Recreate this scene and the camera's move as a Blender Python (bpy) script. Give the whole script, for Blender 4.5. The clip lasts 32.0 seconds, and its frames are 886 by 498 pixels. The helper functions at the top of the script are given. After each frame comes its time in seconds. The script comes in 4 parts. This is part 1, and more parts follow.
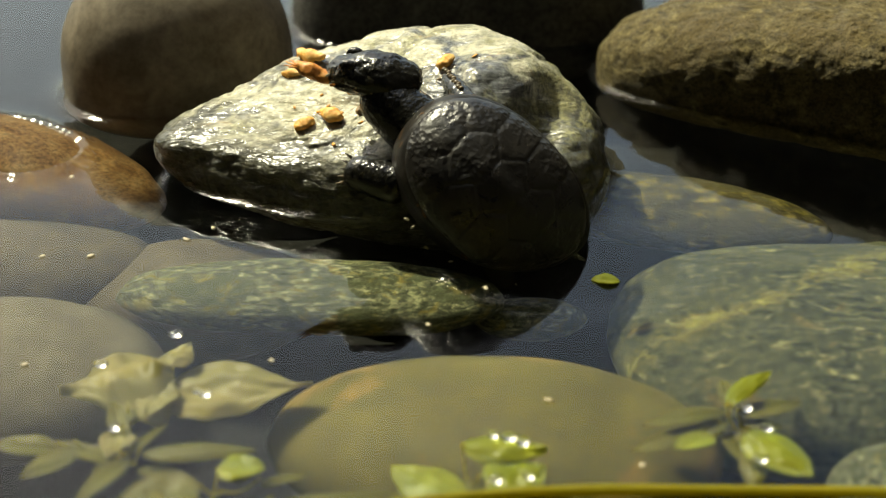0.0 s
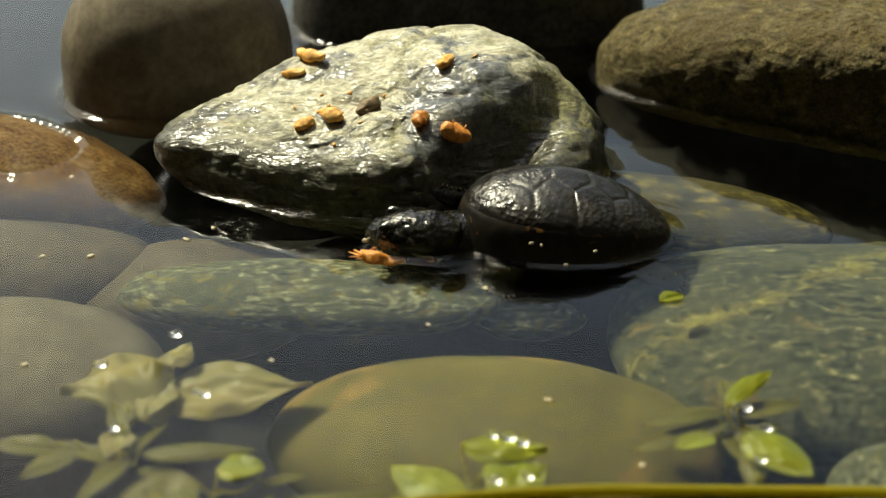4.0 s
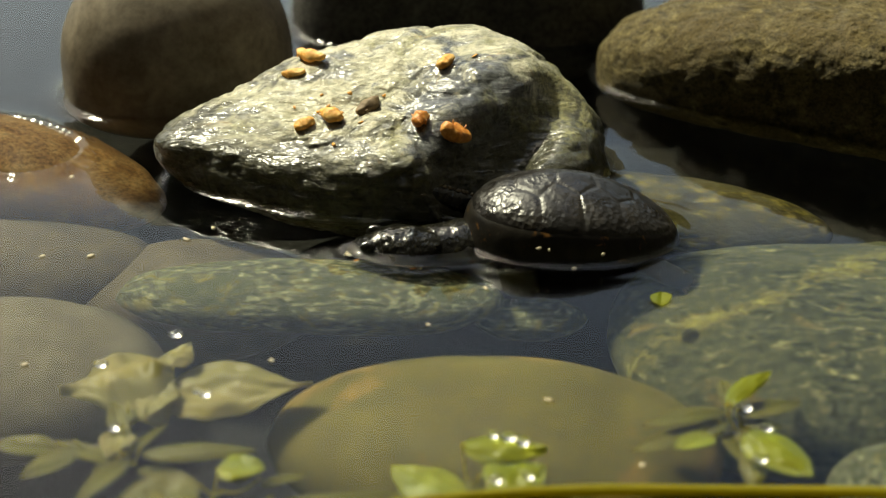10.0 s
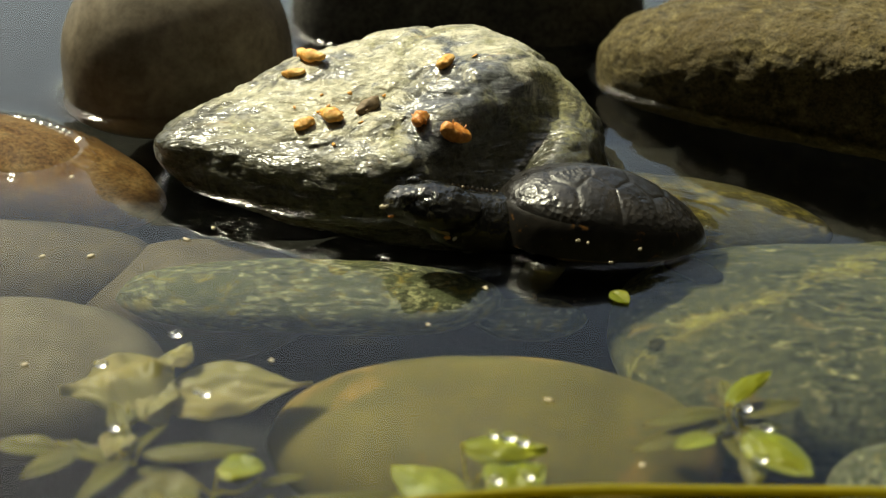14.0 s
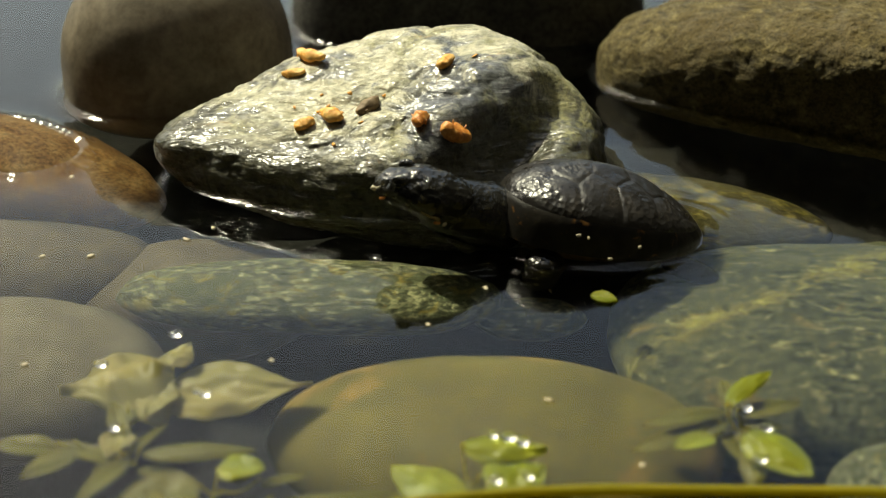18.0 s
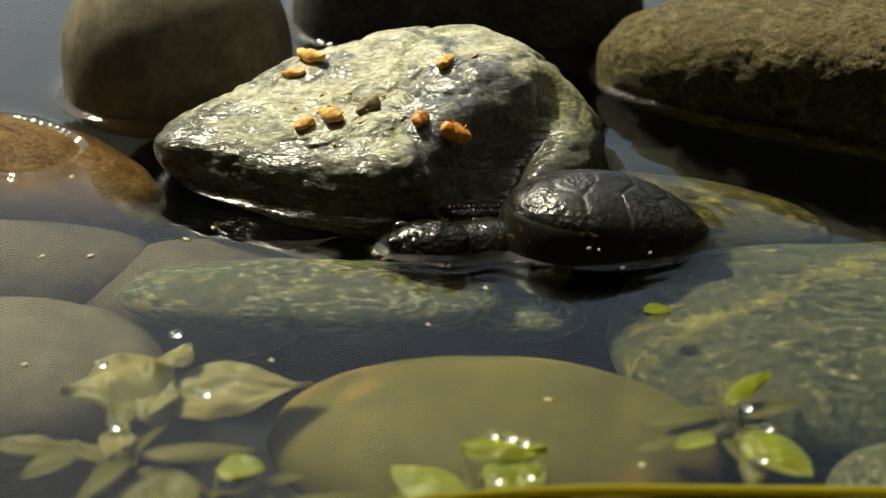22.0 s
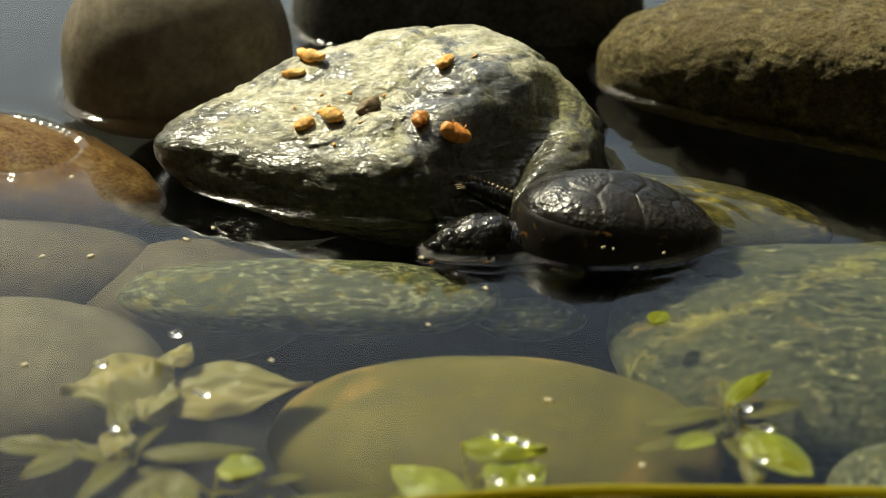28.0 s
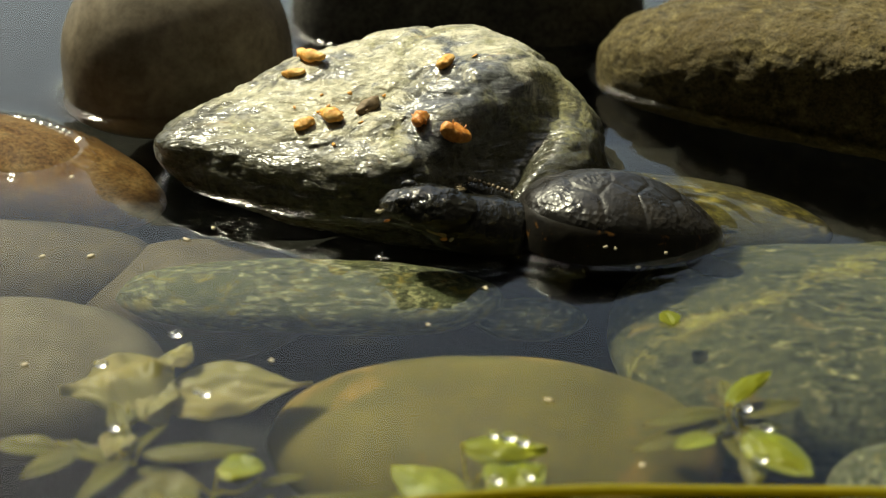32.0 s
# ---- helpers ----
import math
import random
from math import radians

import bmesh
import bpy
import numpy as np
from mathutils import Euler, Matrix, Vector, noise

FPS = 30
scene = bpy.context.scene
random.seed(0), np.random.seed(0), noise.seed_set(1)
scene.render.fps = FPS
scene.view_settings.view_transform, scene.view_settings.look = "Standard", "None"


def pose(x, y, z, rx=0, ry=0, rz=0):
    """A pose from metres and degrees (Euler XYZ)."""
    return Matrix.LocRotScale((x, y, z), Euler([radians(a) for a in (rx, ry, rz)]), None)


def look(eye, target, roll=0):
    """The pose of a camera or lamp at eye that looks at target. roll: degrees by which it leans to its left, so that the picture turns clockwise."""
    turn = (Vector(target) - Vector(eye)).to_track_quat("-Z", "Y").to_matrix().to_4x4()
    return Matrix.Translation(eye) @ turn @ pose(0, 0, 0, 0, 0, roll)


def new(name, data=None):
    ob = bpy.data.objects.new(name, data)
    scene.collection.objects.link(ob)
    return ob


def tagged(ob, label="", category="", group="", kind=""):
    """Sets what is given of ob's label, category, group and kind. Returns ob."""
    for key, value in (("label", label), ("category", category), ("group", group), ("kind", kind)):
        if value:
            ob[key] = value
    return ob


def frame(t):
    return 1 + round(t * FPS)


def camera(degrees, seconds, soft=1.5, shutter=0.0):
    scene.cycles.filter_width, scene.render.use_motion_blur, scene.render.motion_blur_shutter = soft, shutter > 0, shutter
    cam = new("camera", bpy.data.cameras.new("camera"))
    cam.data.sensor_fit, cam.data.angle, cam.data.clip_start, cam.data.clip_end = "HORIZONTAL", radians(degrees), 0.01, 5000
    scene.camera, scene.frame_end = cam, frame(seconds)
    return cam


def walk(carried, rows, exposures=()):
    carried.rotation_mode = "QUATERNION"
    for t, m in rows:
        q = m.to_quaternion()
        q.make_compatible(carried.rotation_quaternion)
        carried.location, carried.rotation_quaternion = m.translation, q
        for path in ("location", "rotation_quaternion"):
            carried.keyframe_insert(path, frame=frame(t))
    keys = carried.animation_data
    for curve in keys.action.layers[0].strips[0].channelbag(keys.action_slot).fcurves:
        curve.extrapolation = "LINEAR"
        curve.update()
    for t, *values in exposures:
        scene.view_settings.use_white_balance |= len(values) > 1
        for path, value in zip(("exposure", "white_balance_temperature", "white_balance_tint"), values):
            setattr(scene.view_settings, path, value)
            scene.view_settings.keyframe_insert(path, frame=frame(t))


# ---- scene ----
cam = camera(34, 32.0, soft=1.2)
cam.data.dof.use_dof = True
cam.data.dof.focus_distance = 0.525
cam.data.dof.aperture_fstop = 9.5
VIEW = look((0.0, -0.4455, 0.227), (0.0, 0.0, 0.0))
walk(cam, [(0.0, VIEW), (32.0, VIEW)], [(0.0, 0.70, 7250, 0), (1.0, 0.68, 7250, 0), (2.0, 0.50, 7250, 0), (21.5, 0.50, 7250, 0), (22.5, 0.22, 7250, 0), (24.0, 0.18, 7250, 0), (25.2, 0.44, 7250, 0), (27.5, 0.50, 7250, 0), (32.0, 0.50, 7250, 0)])

# ---- light ----
SUN_EL, SUN_AZ = radians(55), radians(-46)
SUN_DIR = Vector((math.sin(SUN_AZ) * math.cos(SUN_EL), math.cos(SUN_AZ) * math.cos(SUN_EL), math.sin(SUN_EL)))
world = bpy.data.worlds.new("world")
scene.world = world
world.use_nodes = True
wn = world.node_tree
sky = wn.nodes.new("ShaderNodeTexSky")
sky.sky_type = "NISHITA"
sky.sun_disc = False
sky.sun_elevation, sky.sun_rotation = SUN_EL, SUN_AZ
sky.air_density, sky.dust_density = 1.1, 3.5
wn.nodes["Background"].inputs["Strength"].default_value = 0.125
wn.links.new(sky.outputs[0], wn.nodes["Background"].inputs["Color"])
sun = new("sun", bpy.data.lights.new("sun", "SUN"))
sun.data.energy, sun.data.angle, sun.data.color = 4.4, radians(0.53), (1.0, 0.97, 0.81)
sun.matrix_basis = look(SUN_DIR * 3, (0, 0, 0))


# ---- materials ----
class Mat:
    """A node material on the Principled shader, in object space."""

    def __init__(self, name, rough=0.5, metal=0.0, spec=0.5, coat=0.0):
        self.m = bpy.data.materials.new(name)
        self.m.use_nodes = True
        self.t = self.m.node_tree
        self.b = self.t.nodes["Principled BSDF"]
        self.b.inputs["Roughness"].default_value = rough
        self.b.inputs["Metallic"].default_value = metal
        self.b.inputs["Specular IOR Level"].default_value = spec
        self.b.inputs["Coat Weight"].default_value = coat
        self.b.inputs["Coat Roughness"].default_value = 0.08
        self.co = self.node("ShaderNodeTexCoord").outputs["Object"]

    def node(self, kind, **inputs):
        n = self.t.nodes.new(kind)
        for k, v in inputs.items():
            self.put(n.inputs[k.replace("_", " ")], v)
        return n

    def put(self, socket, v):
        if isinstance(v, bpy.types.NodeSocket):
            self.t.links.new(v, socket)
        elif isinstance(v, tuple) and len(v) == 3 and socket.type == "RGBA":
            socket.default_value = (*v, 1)
        else:
            socket.default_value = v

    def stretch(self, sx, sy, sz, rz=0.0, ry=0.0):
        n = self.node("ShaderNodeMapping", Vector=self.co)
        n.inputs["Scale"].default_value = (sx, sy, sz)
        n.inputs["Rotation"].default_value = (0, radians(ry), radians(rz))
        return n.outputs[0]

    def noise(self, scale, detail=6.0, rough=0.6, warp=0.0, co=None):
        n = self.node("ShaderNodeTexNoise", Vector=co or self.co, Scale=scale, Detail=detail, Roughness=rough, Distortion=warp)
        return n.outputs["Fac"]

    def voronoi(self, scale, feature="F1", co=None):
        n = self.node("ShaderNodeTexVoronoi", Vector=co or self.co, Scale=scale)
        n.feature = feature
        return n.outputs["Distance"]

    def ramp(self, fac, *stops):
        n = self.node("ShaderNodeValToRGB", Fac=fac)
        e = n.color_ramp.elements
        while len(e) < len(stops):
            e.new(0.5)
        for el, (p, c) in zip(e, stops):
            el.position = p
            el.color = (*c, 1) if isinstance(c, tuple) else (c, c, c, 1)
        return n.outputs["Color"]

    def mix(self, fac, a, b, kind="MIX"):
        n = self.t.nodes.new("ShaderNodeMix")
        n.data_type, n.blend_type = "RGBA", kind
        self.put(n.inputs[0], fac), self.put(n.inputs[6], a), self.put(n.inputs[7], b)
        return n.outputs[2]

    def math(self, op, a, b=0.0):
        n = self.t.nodes.new("ShaderNodeMath")
        n.operation = op
        self.put(n.inputs[0], a), self.put(n.inputs[1], b)
        return n.outputs[0]

    def color(self, c):
        self.put(self.b.inputs["Base Color"], c)
        return self

    def rough(self, c):
        self.put(self.b.inputs["Roughness"], c)
        return self

    def bump(self, *heights):
        last = None
        for h, strength, dist in heights:
            n = self.node("ShaderNodeBump", Height=h, Strength=strength, Distance=dist)
            if last:
                self.t.links.new(last, n.inputs["Normal"])
            last = n.outputs[0]
        self.t.links.new(last, self.b.inputs["Normal"])
        return self


def stone_mat(name, dark, mid, light, patch=None, scale=1.0, rough=(0.35, 0.7), relief=1.0, tilt=20, coat=0.0, stretch=2.2, vein=None, stain=None, fleck=0.85, run=1.0):
    m = Mat(name, coat=coat)
    flat = m.stretch(run, 1.3, stretch, tilt, tilt)
    big, mids, fine = m.noise(28 * scale, 5, 0.6, 0.6, flat), m.noise(120 * scale, 7, 0.65, 0.3, flat), m.noise(620 * scale, 5, 0.7)
    base = m.ramp(mids, (0.34, dark), (0.50, mid), (0.68, light))
    if patch:
        base = m.mix(m.ramp(big, (0.48, 0.0), (0.60, 1.0)), base, patch)
    if vein:
        line = m.node("ShaderNodeTexWave", Vector=m.stretch(1, 1.4, 1, 38, 0), Scale=7.0 * scale, Distortion=9.0, Detail=4.0)
        line.inputs["Detail Scale"].default_value = 2.5
        base = m.mix(m.ramp(line.outputs["Fac"], (0.80, 0.0), (0.97, 0.75)), base, vein)
    if stain:
        base = m.mix(m.ramp(m.noise(60 * scale, 4, 0.5, 0.8), (0.56, 0.0), (0.68, 0.7)), base, stain)
    speck = m.ramp(fine, (0.38, 0.42), (0.58, 1.18))
    m.color(m.mix(fleck, base, speck, "MULTIPLY"))
    m.rough(m.ramp(m.noise(75 * scale, 4, 0.6), (0.38, rough[0]), (0.62, rough[1])))
    return m.bump((big, 0.5 * relief, 0.004), (mids, 0.8 * relief, 0.0022), (fine, 0.6 * relief, 0.0006)).m


def main_stone_mat():
    m = Mat("wet_schist", spec=0.2, coat=0.0)
    leafy = m.stretch(0.7, 1.4, 2.4, 12, 8)
    big, mids = m.noise(24, 5, 0.6, 0.5, leafy), m.noise(110, 9, 0.75, 0.6, leafy)
    fine, grit, chip = m.noise(420, 6, 0.75, 0.3), m.noise(1700, 3, 0.7), m.voronoi(330, "F1", leafy)
    base = m.ramp(mids, (0.28, (0.13, 0.125, 0.08)), (0.40, (0.38, 0.37, 0.27)), (0.48, (0.45, 0.425, 0.31)), (0.66, (0.68, 0.64, 0.51)))
    slate = m.ramp(fine, (0.32, (0.016, 0.018, 0.017)), (0.5, (0.055, 0.058, 0.056)), (0.72, (0.18, 0.187, 0.18)))
    damp = m.ramp(m.noise(34, 6, 0.6, 1.2, m.stretch(1, 1.2, 2.0, 40, 0)), (0.52, 0.0), (0.60, 0.85))
    # Dark slate patch, widened and blackened to paint shade into the cleft and front.
    gone = m.node("ShaderNodeVectorMath", Vector=m.co)
    gone.operation = "DISTANCE"
    gone.inputs[1].default_value = (0.043, -0.031, 0.020)
    ragged = m.math("MULTIPLY", m.math("SUBTRACT", m.noise(60, 7, 0.7, 0.8), 0.5), 1.5)
    slate_shade = m.ramp(m.math("ADD", m.math("MULTIPLY", gone.outputs["Value"], 11.0), ragged), (0.34, 1.0), (0.50, 0.0))
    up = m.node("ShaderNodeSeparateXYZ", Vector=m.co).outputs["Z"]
    # Wet algae band, darkened and raised to paint in the front face's shade.
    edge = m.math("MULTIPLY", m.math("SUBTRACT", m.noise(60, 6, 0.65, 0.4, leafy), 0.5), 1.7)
    tide_shade = m.ramp(m.math("ADD", m.math("MULTIPLY", up, 52.0), edge), (0.45, 1.0), (0.85, 0.0))
    base = m.mix(m.math("MAXIMUM", damp, slate_shade), base, slate)
    side = m.node("ShaderNodeSeparateXYZ", Vector=m.co).outputs["X"]
    moss = m.math("ADD", m.noise(46, 5, 0.6, 0.6), m.math("MULTIPLY", m.math("MAXIMUM", m.math("SUBTRACT", side, 0.036), 0.0), 8.0))
    base = m.mix(m.ramp(moss, (0.54, 0.0), (0.70, 0.8)), base, m.ramp(fine, (0.35, (0.05, 0.048, 0.014)), (0.6, (0.25, 0.235, 0.08))))
    base = m.mix(m.ramp(m.noise(85, 5, 0.65, 1.0), (0.62, 0.0), (0.72, 0.5)), base, (0.42, 0.25, 0.09))
    crack = m.node("ShaderNodeTexVoronoi", Vector=leafy, Scale=26.0)
    crack.feature = "DISTANCE_TO_EDGE"
    bent = m.node("ShaderNodeTexNoise", Vector=m.co, Scale=70.0, Detail=4.0)
    offset = m.node("ShaderNodeVectorMath", Vector=bent.outputs["Color"])
    offset.operation = "SCALE"
    offset.inputs["Scale"].default_value = 0.03
    shifted = m.node("ShaderNodeVectorMath", Vector=leafy)
    m.put(shifted.inputs[1], offset.outputs[0])
    m.put(crack.inputs["Vector"], shifted.outputs[0])
    seam = m.math("MULTIPLY", m.ramp(crack.outputs["Distance"], (0.015, 1.0), (0.07, 0.0)), m.ramp(m.noise(40, 3), (0.48, 0.0), (0.60, 0.9)))
    base = m.mix(seam, base, (0.035, 0.034, 0.026))
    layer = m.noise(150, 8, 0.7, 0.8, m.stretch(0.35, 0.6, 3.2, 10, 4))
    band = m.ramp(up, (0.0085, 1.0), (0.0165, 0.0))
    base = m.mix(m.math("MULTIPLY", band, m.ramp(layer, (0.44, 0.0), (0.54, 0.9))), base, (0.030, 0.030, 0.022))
    base = m.mix(tide_shade, base, m.ramp(fine, (0.3, (0.018, 0.018, 0.010)), (0.7, (0.070, 0.066, 0.032))))
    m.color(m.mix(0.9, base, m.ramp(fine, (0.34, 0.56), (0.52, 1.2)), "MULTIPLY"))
    wet = m.math("MAXIMUM", m.math("MAXIMUM", damp, slate_shade), tide_shade)
    speck = m.ramp(m.noise(240, 4, 0.6, 0.5), (0.50, 0.0), (0.60, 1.0))
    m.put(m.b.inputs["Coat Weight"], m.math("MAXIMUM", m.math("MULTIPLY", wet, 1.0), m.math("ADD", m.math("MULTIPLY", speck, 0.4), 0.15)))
    m.put(m.b.inputs["Coat Roughness"], m.ramp(m.noise(170, 5, 0.65, 0.4), (0.40, 0.15), (0.60, 0.38)))
    film_a, film_b = m.noise(95, 3, 0.5, 0.6, leafy), m.noise(430, 2, 0.5)
    skin_a = m.node("ShaderNodeBump", Height=film_a, Strength=1.0, Distance=0.0030)
    skin_b = m.node("ShaderNodeBump", Height=film_b, Strength=1.0, Distance=0.00035, Normal=skin_a.outputs[0])
    m.put(m.b.inputs["Coat Normal"], skin_b.outputs[0])
    m.rough(m.mix(wet, m.ramp(mids, (0.35, 0.40), (0.6, 0.65)), (0.30, 0.30, 0.30)))
    return m.bump((seam, -0.6, 0.0012), (layer, 0.5, 0.0012), (big, 0.3, 0.003), (mids, 0.5, 0.0016), (chip, 0.35, 0.0012), (fine, 0.9, 0.0011), (grit, 0.9, 0.0004)).m


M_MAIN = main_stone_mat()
M_ROUND = stone_mat("smooth_brown_stone", (0.1094, 0.08869, 0.06075), (0.158, 0.1312, 0.09477), (0.2187, 0.1823, 0.1337), None, 0.5, (0.45, 0.7), 0.15, 0, 0, 1.0, fleck=0.3)
# Base colour set near black to stand for this boulder's shade.
M_SHADE_STONE = stone_mat("shade_black_stone", (0.03, 0.028, 0.025), (0.05, 0.047, 0.04), (0.07, 0.065, 0.055), None, 0.7, (0.5, 0.8), 0.4, 0, 0, 1.0)
M_LONG = stone_mat("pitted_tan_stone", (0.03744, 0.02808, 0.01008), (0.108, 0.08424, 0.0324), (0.216, 0.1728, 0.0756), (0.0972, 0.072, 0.02592), 1.3, (0.6, 0.85), 1.6, 10, 0, 1.2)
M_ORANGE = stone_mat("orange_brown_stone", (0.0768, 0.03696, 0.0121), (0.1382, 0.07728, 0.02592), (0.1894, 0.1277, 0.05616), (0.09728, 0.05242, 0.01901), 0.9, (0.6, 0.8), 0.3, 0, 0.0, 1.0, stain=(0.06144, 0.02688, 0.01037))
M_GREEN = stone_mat("green_grey_schist", (0.014, 0.018, 0.0102), (0.075, 0.082, 0.0442), (0.34, 0.33, 0.1785), (0.062, 0.07, 0.034), 2.6, (0.5, 0.8), 1.2, 8, 0, 3.0, stain=(0.2, 0.16, 0.034), run=0.85)
def slab_mat():
    m = Mat("veined_green_slab", 0.7)
    flat = m.stretch(0.95, 1.5, 2, 25, 20)
    big, mids, fine = m.noise(26, 6, 0.65, 0.8, flat), m.noise(190, 10, 0.80, 0.6, flat), m.noise(800, 5, 0.75)
    base = m.ramp(mids, (0.40, (0.01125, 0.01406, 0.006723)), (0.47, (0.03515, 0.04017, 0.01859)), (0.56, (0.09842, 0.09909, 0.04192)), (0.64, (0.3234, 0.2946, 0.1186)))
    base = m.mix(m.ramp(big, (0.45, 0.0), (0.65, 0.8)), base, m.ramp(fine, (0.3, (0.03515, 0.04017, 0.0178)), (0.7, (0.1055, 0.1071, 0.0435))))
    bent = m.node("ShaderNodeVectorMath", Vector=m.node("ShaderNodeTexNoise", Vector=m.co, Scale=30.0, Detail=5.0).outputs["Color"])
    bent.operation = "SCALE"
    bent.inputs["Scale"].default_value = 0.030
    moved = m.node("ShaderNodeVectorMath", Vector=m.co)
    moved.operation = "ADD"
    m.put(moved.inputs[1], bent.outputs[0])
    dot = m.node("ShaderNodeVectorMath", Vector=moved.outputs[0])
    dot.operation = "DOT_PRODUCT"
    dot.inputs[1].default_value = (-0.57, 0.82, 0.0)
    off = m.math("ABSOLUTE", m.math("SUBTRACT", dot.outputs["Value"], 0.030))
    band = m.math("MULTIPLY", m.ramp(m.math("MULTIPLY", off, 100.0), (0.10, 0.55), (0.75, 0.0)), m.ramp(m.noise(150, 6, 0.7, 0.6), (0.44, 0.0), (0.60, 1.0)))
    base = m.mix(band, base, (0.3234, 0.2812, 0.05141))
    base = m.mix(m.ramp(m.noise(70, 4, 0.6, 0.5), (0.60, 0.0), (0.72, 0.6)), base, (0.232, 0.1607, 0.02373))
    m.color(m.mix(0.9, base, m.ramp(fine, (0.38, 0.35), (0.58, 1.2)), "MULTIPLY"))
    return m.bump((mids, 0.9, 0.002), (fine, 0.6, 0.0006)).m


M_VEIN = slab_mat()
M_OLIVE = stone_mat("olive_mud_stone", (0.0099, 0.00825, 0.00198), (0.0396, 0.033, 0.0066), (0.1815, 0.1485, 0.0264), (0.0429, 0.03795, 0.0132), 1.2, (0.5, 0.8), 0.9, 25, 0, 2.0)
M_FORE = stone_mat("algae_coated_stone", (0.04987, 0.0424, 0.006763), (0.06648, 0.05702, 0.009886), (0.08311, 0.07237, 0.01561), (0.05333, 0.04678, 0.007803), 0.35, (0.6, 0.85), 0.12, 0, 0, 1.0, stain=(0.2355, 0.1462, 0.04162), fleck=0.3)
M_GREY = stone_mat("silted_grey_stone", (0.05532, 0.04742, 0.02821), (0.07903, 0.06954, 0.043), (0.1027, 0.09088, 0.05911), None, 0.6, (0.6, 0.85), 0.3, 0, 0, 1.0, fleck=0.3)
M_PURPLE = stone_mat("silted_reddish_stone", (0.03618, 0.02912, 0.01571), (0.05533, 0.0448, 0.02427), (0.07979, 0.0672, 0.0357), None, 0.7, (0.6, 0.85), 0.4, 0, 0, 1.0, fleck=0.3)

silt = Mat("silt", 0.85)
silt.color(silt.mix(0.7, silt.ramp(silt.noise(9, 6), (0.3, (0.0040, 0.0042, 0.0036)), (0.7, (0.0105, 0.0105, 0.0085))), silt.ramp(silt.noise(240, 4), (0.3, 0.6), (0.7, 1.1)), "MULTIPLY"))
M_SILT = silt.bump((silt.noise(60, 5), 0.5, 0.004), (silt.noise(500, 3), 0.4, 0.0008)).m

for dry in (M_ROUND, M_SHADE_STONE, M_LONG):
    dry.node_tree.nodes["Principled BSDF"].inputs["Specular IOR Level"].default_value = 0.2
# what lies under water has hardly any gloss of its own
for sunk in (M_SILT, M_ORANGE, M_OLIVE, M_VEIN, M_GREEN, M_FORE, M_GREY, M_PURPLE):
    sunk.node_tree.nodes["Principled BSDF"].inputs["Specular IOR Level"].default_value = 0.1

water = Mat("pond_water", 0.0, spec=0.5)
water.b.inputs["Transmission Weight"].default_value = 1.0
water.b.inputs["IOR"].default_value = 1.333
water.b.inputs["Base Color"].default_value = (0.90, 0.91, 0.88, 1)
M_WATER = water.bump((water.noise(26, 2, 0.4, 0.4, water.stretch(0.7, 1.6, 1)), 0.06, 0.004)).m

shell = Mat("wet_black_shell", 0.3, spec=0.5, coat=0.0)
sn, sf, sp = shell.noise(90, 6, 0.6, 0.5), shell.noise(900, 3, 0.5), shell.voronoi(520)
shell.color(shell.ramp(sn, (0.3, (0.006, 0.0054, 0.0048)), (0.55, (0.013, 0.0112, 0.0095)), (0.8, (0.036, 0.030, 0.023))))
shell.rough(shell.ramp(shell.noise(120, 5, 0.6, 0.6), (0.35, 0.24), (0.65, 0.48)))
pebbled = shell.mix(shell.ramp(shell.noise(70, 2, 0.5), (0.46, 0.0), (0.56, 1.0)), (0.5, 0.5, 0.5), sp)
M_SHELL = shell.bump((sn, 0.35, 0.0016), (pebbled, 0.45, 0.0008), (sf, 0.6, 0.0002)).m
rim = Mat("shell_margin", 0.40, spec=0.15, coat=0.0)
rim.color(rim.mix(rim.ramp(rim.noise(230, 4, 0.6, 0.8), (0.63, 0.0), (0.70, 0.30)), rim.ramp(rim.noise(160, 6), (0.3, (0.006, 0.0055, 0.005)), (0.8, (0.02, 0.017, 0.013))), (0.36, 0.16, 0.03)))
M_RIM = rim.bump((rim.noise(480, 5, 0.7, 0.3), 0.3, 0.0005)).m
skin = Mat("wet_black_skin", 0.2, spec=0.5, coat=0.0)
kn, kv, kw = skin.noise(300, 3, 0.5, 0.4), skin.voronoi(620), skin.noise(110, 3, 0.5, 1.2, skin.stretch(2.2, 0.8, 0.8))
skin.color(skin.ramp(kn, (0.3, (0.004, 0.004, 0.0035)), (0.6, (0.010, 0.0095, 0.007)), (0.82, (0.06, 0.05, 0.022))))
skin.rough(skin.ramp(skin.noise(150, 3), (0.4, 0.11), (0.6, 0.26)))
M_SKIN = skin.bump((kw, 0.28, 0.0030), (kv, 0.35, 0.0006), (kn, 0.45, 0.0010)).m
M_STRIPE = Mat("dull_yellow_skin", 0.4, coat=0.3)
M_STRIPE = M_STRIPE.color(M_STRIPE.ramp(M_STRIPE.noise(500), (0.3, (0.16, 0.11, 0.03)), (0.7, (0.34, 0.26, 0.10)))).m
M_PLASTRON = Mat("dark_plastron", 0.5)
M_PLASTRON = M_PLASTRON.color(M_PLASTRON.ramp(M_PLASTRON.noise(200), (0.35, (0.03, 0.02, 0.012)), (0.7, (0.16, 0.09, 0.03)))).m
M_EYE = Mat("glossy_eye", 0.05).color((0.01, 0.01, 0.008)).m
M_CLAW = Mat("horn_claw", 0.3).color((0.16, 0.12, 0.07)).m

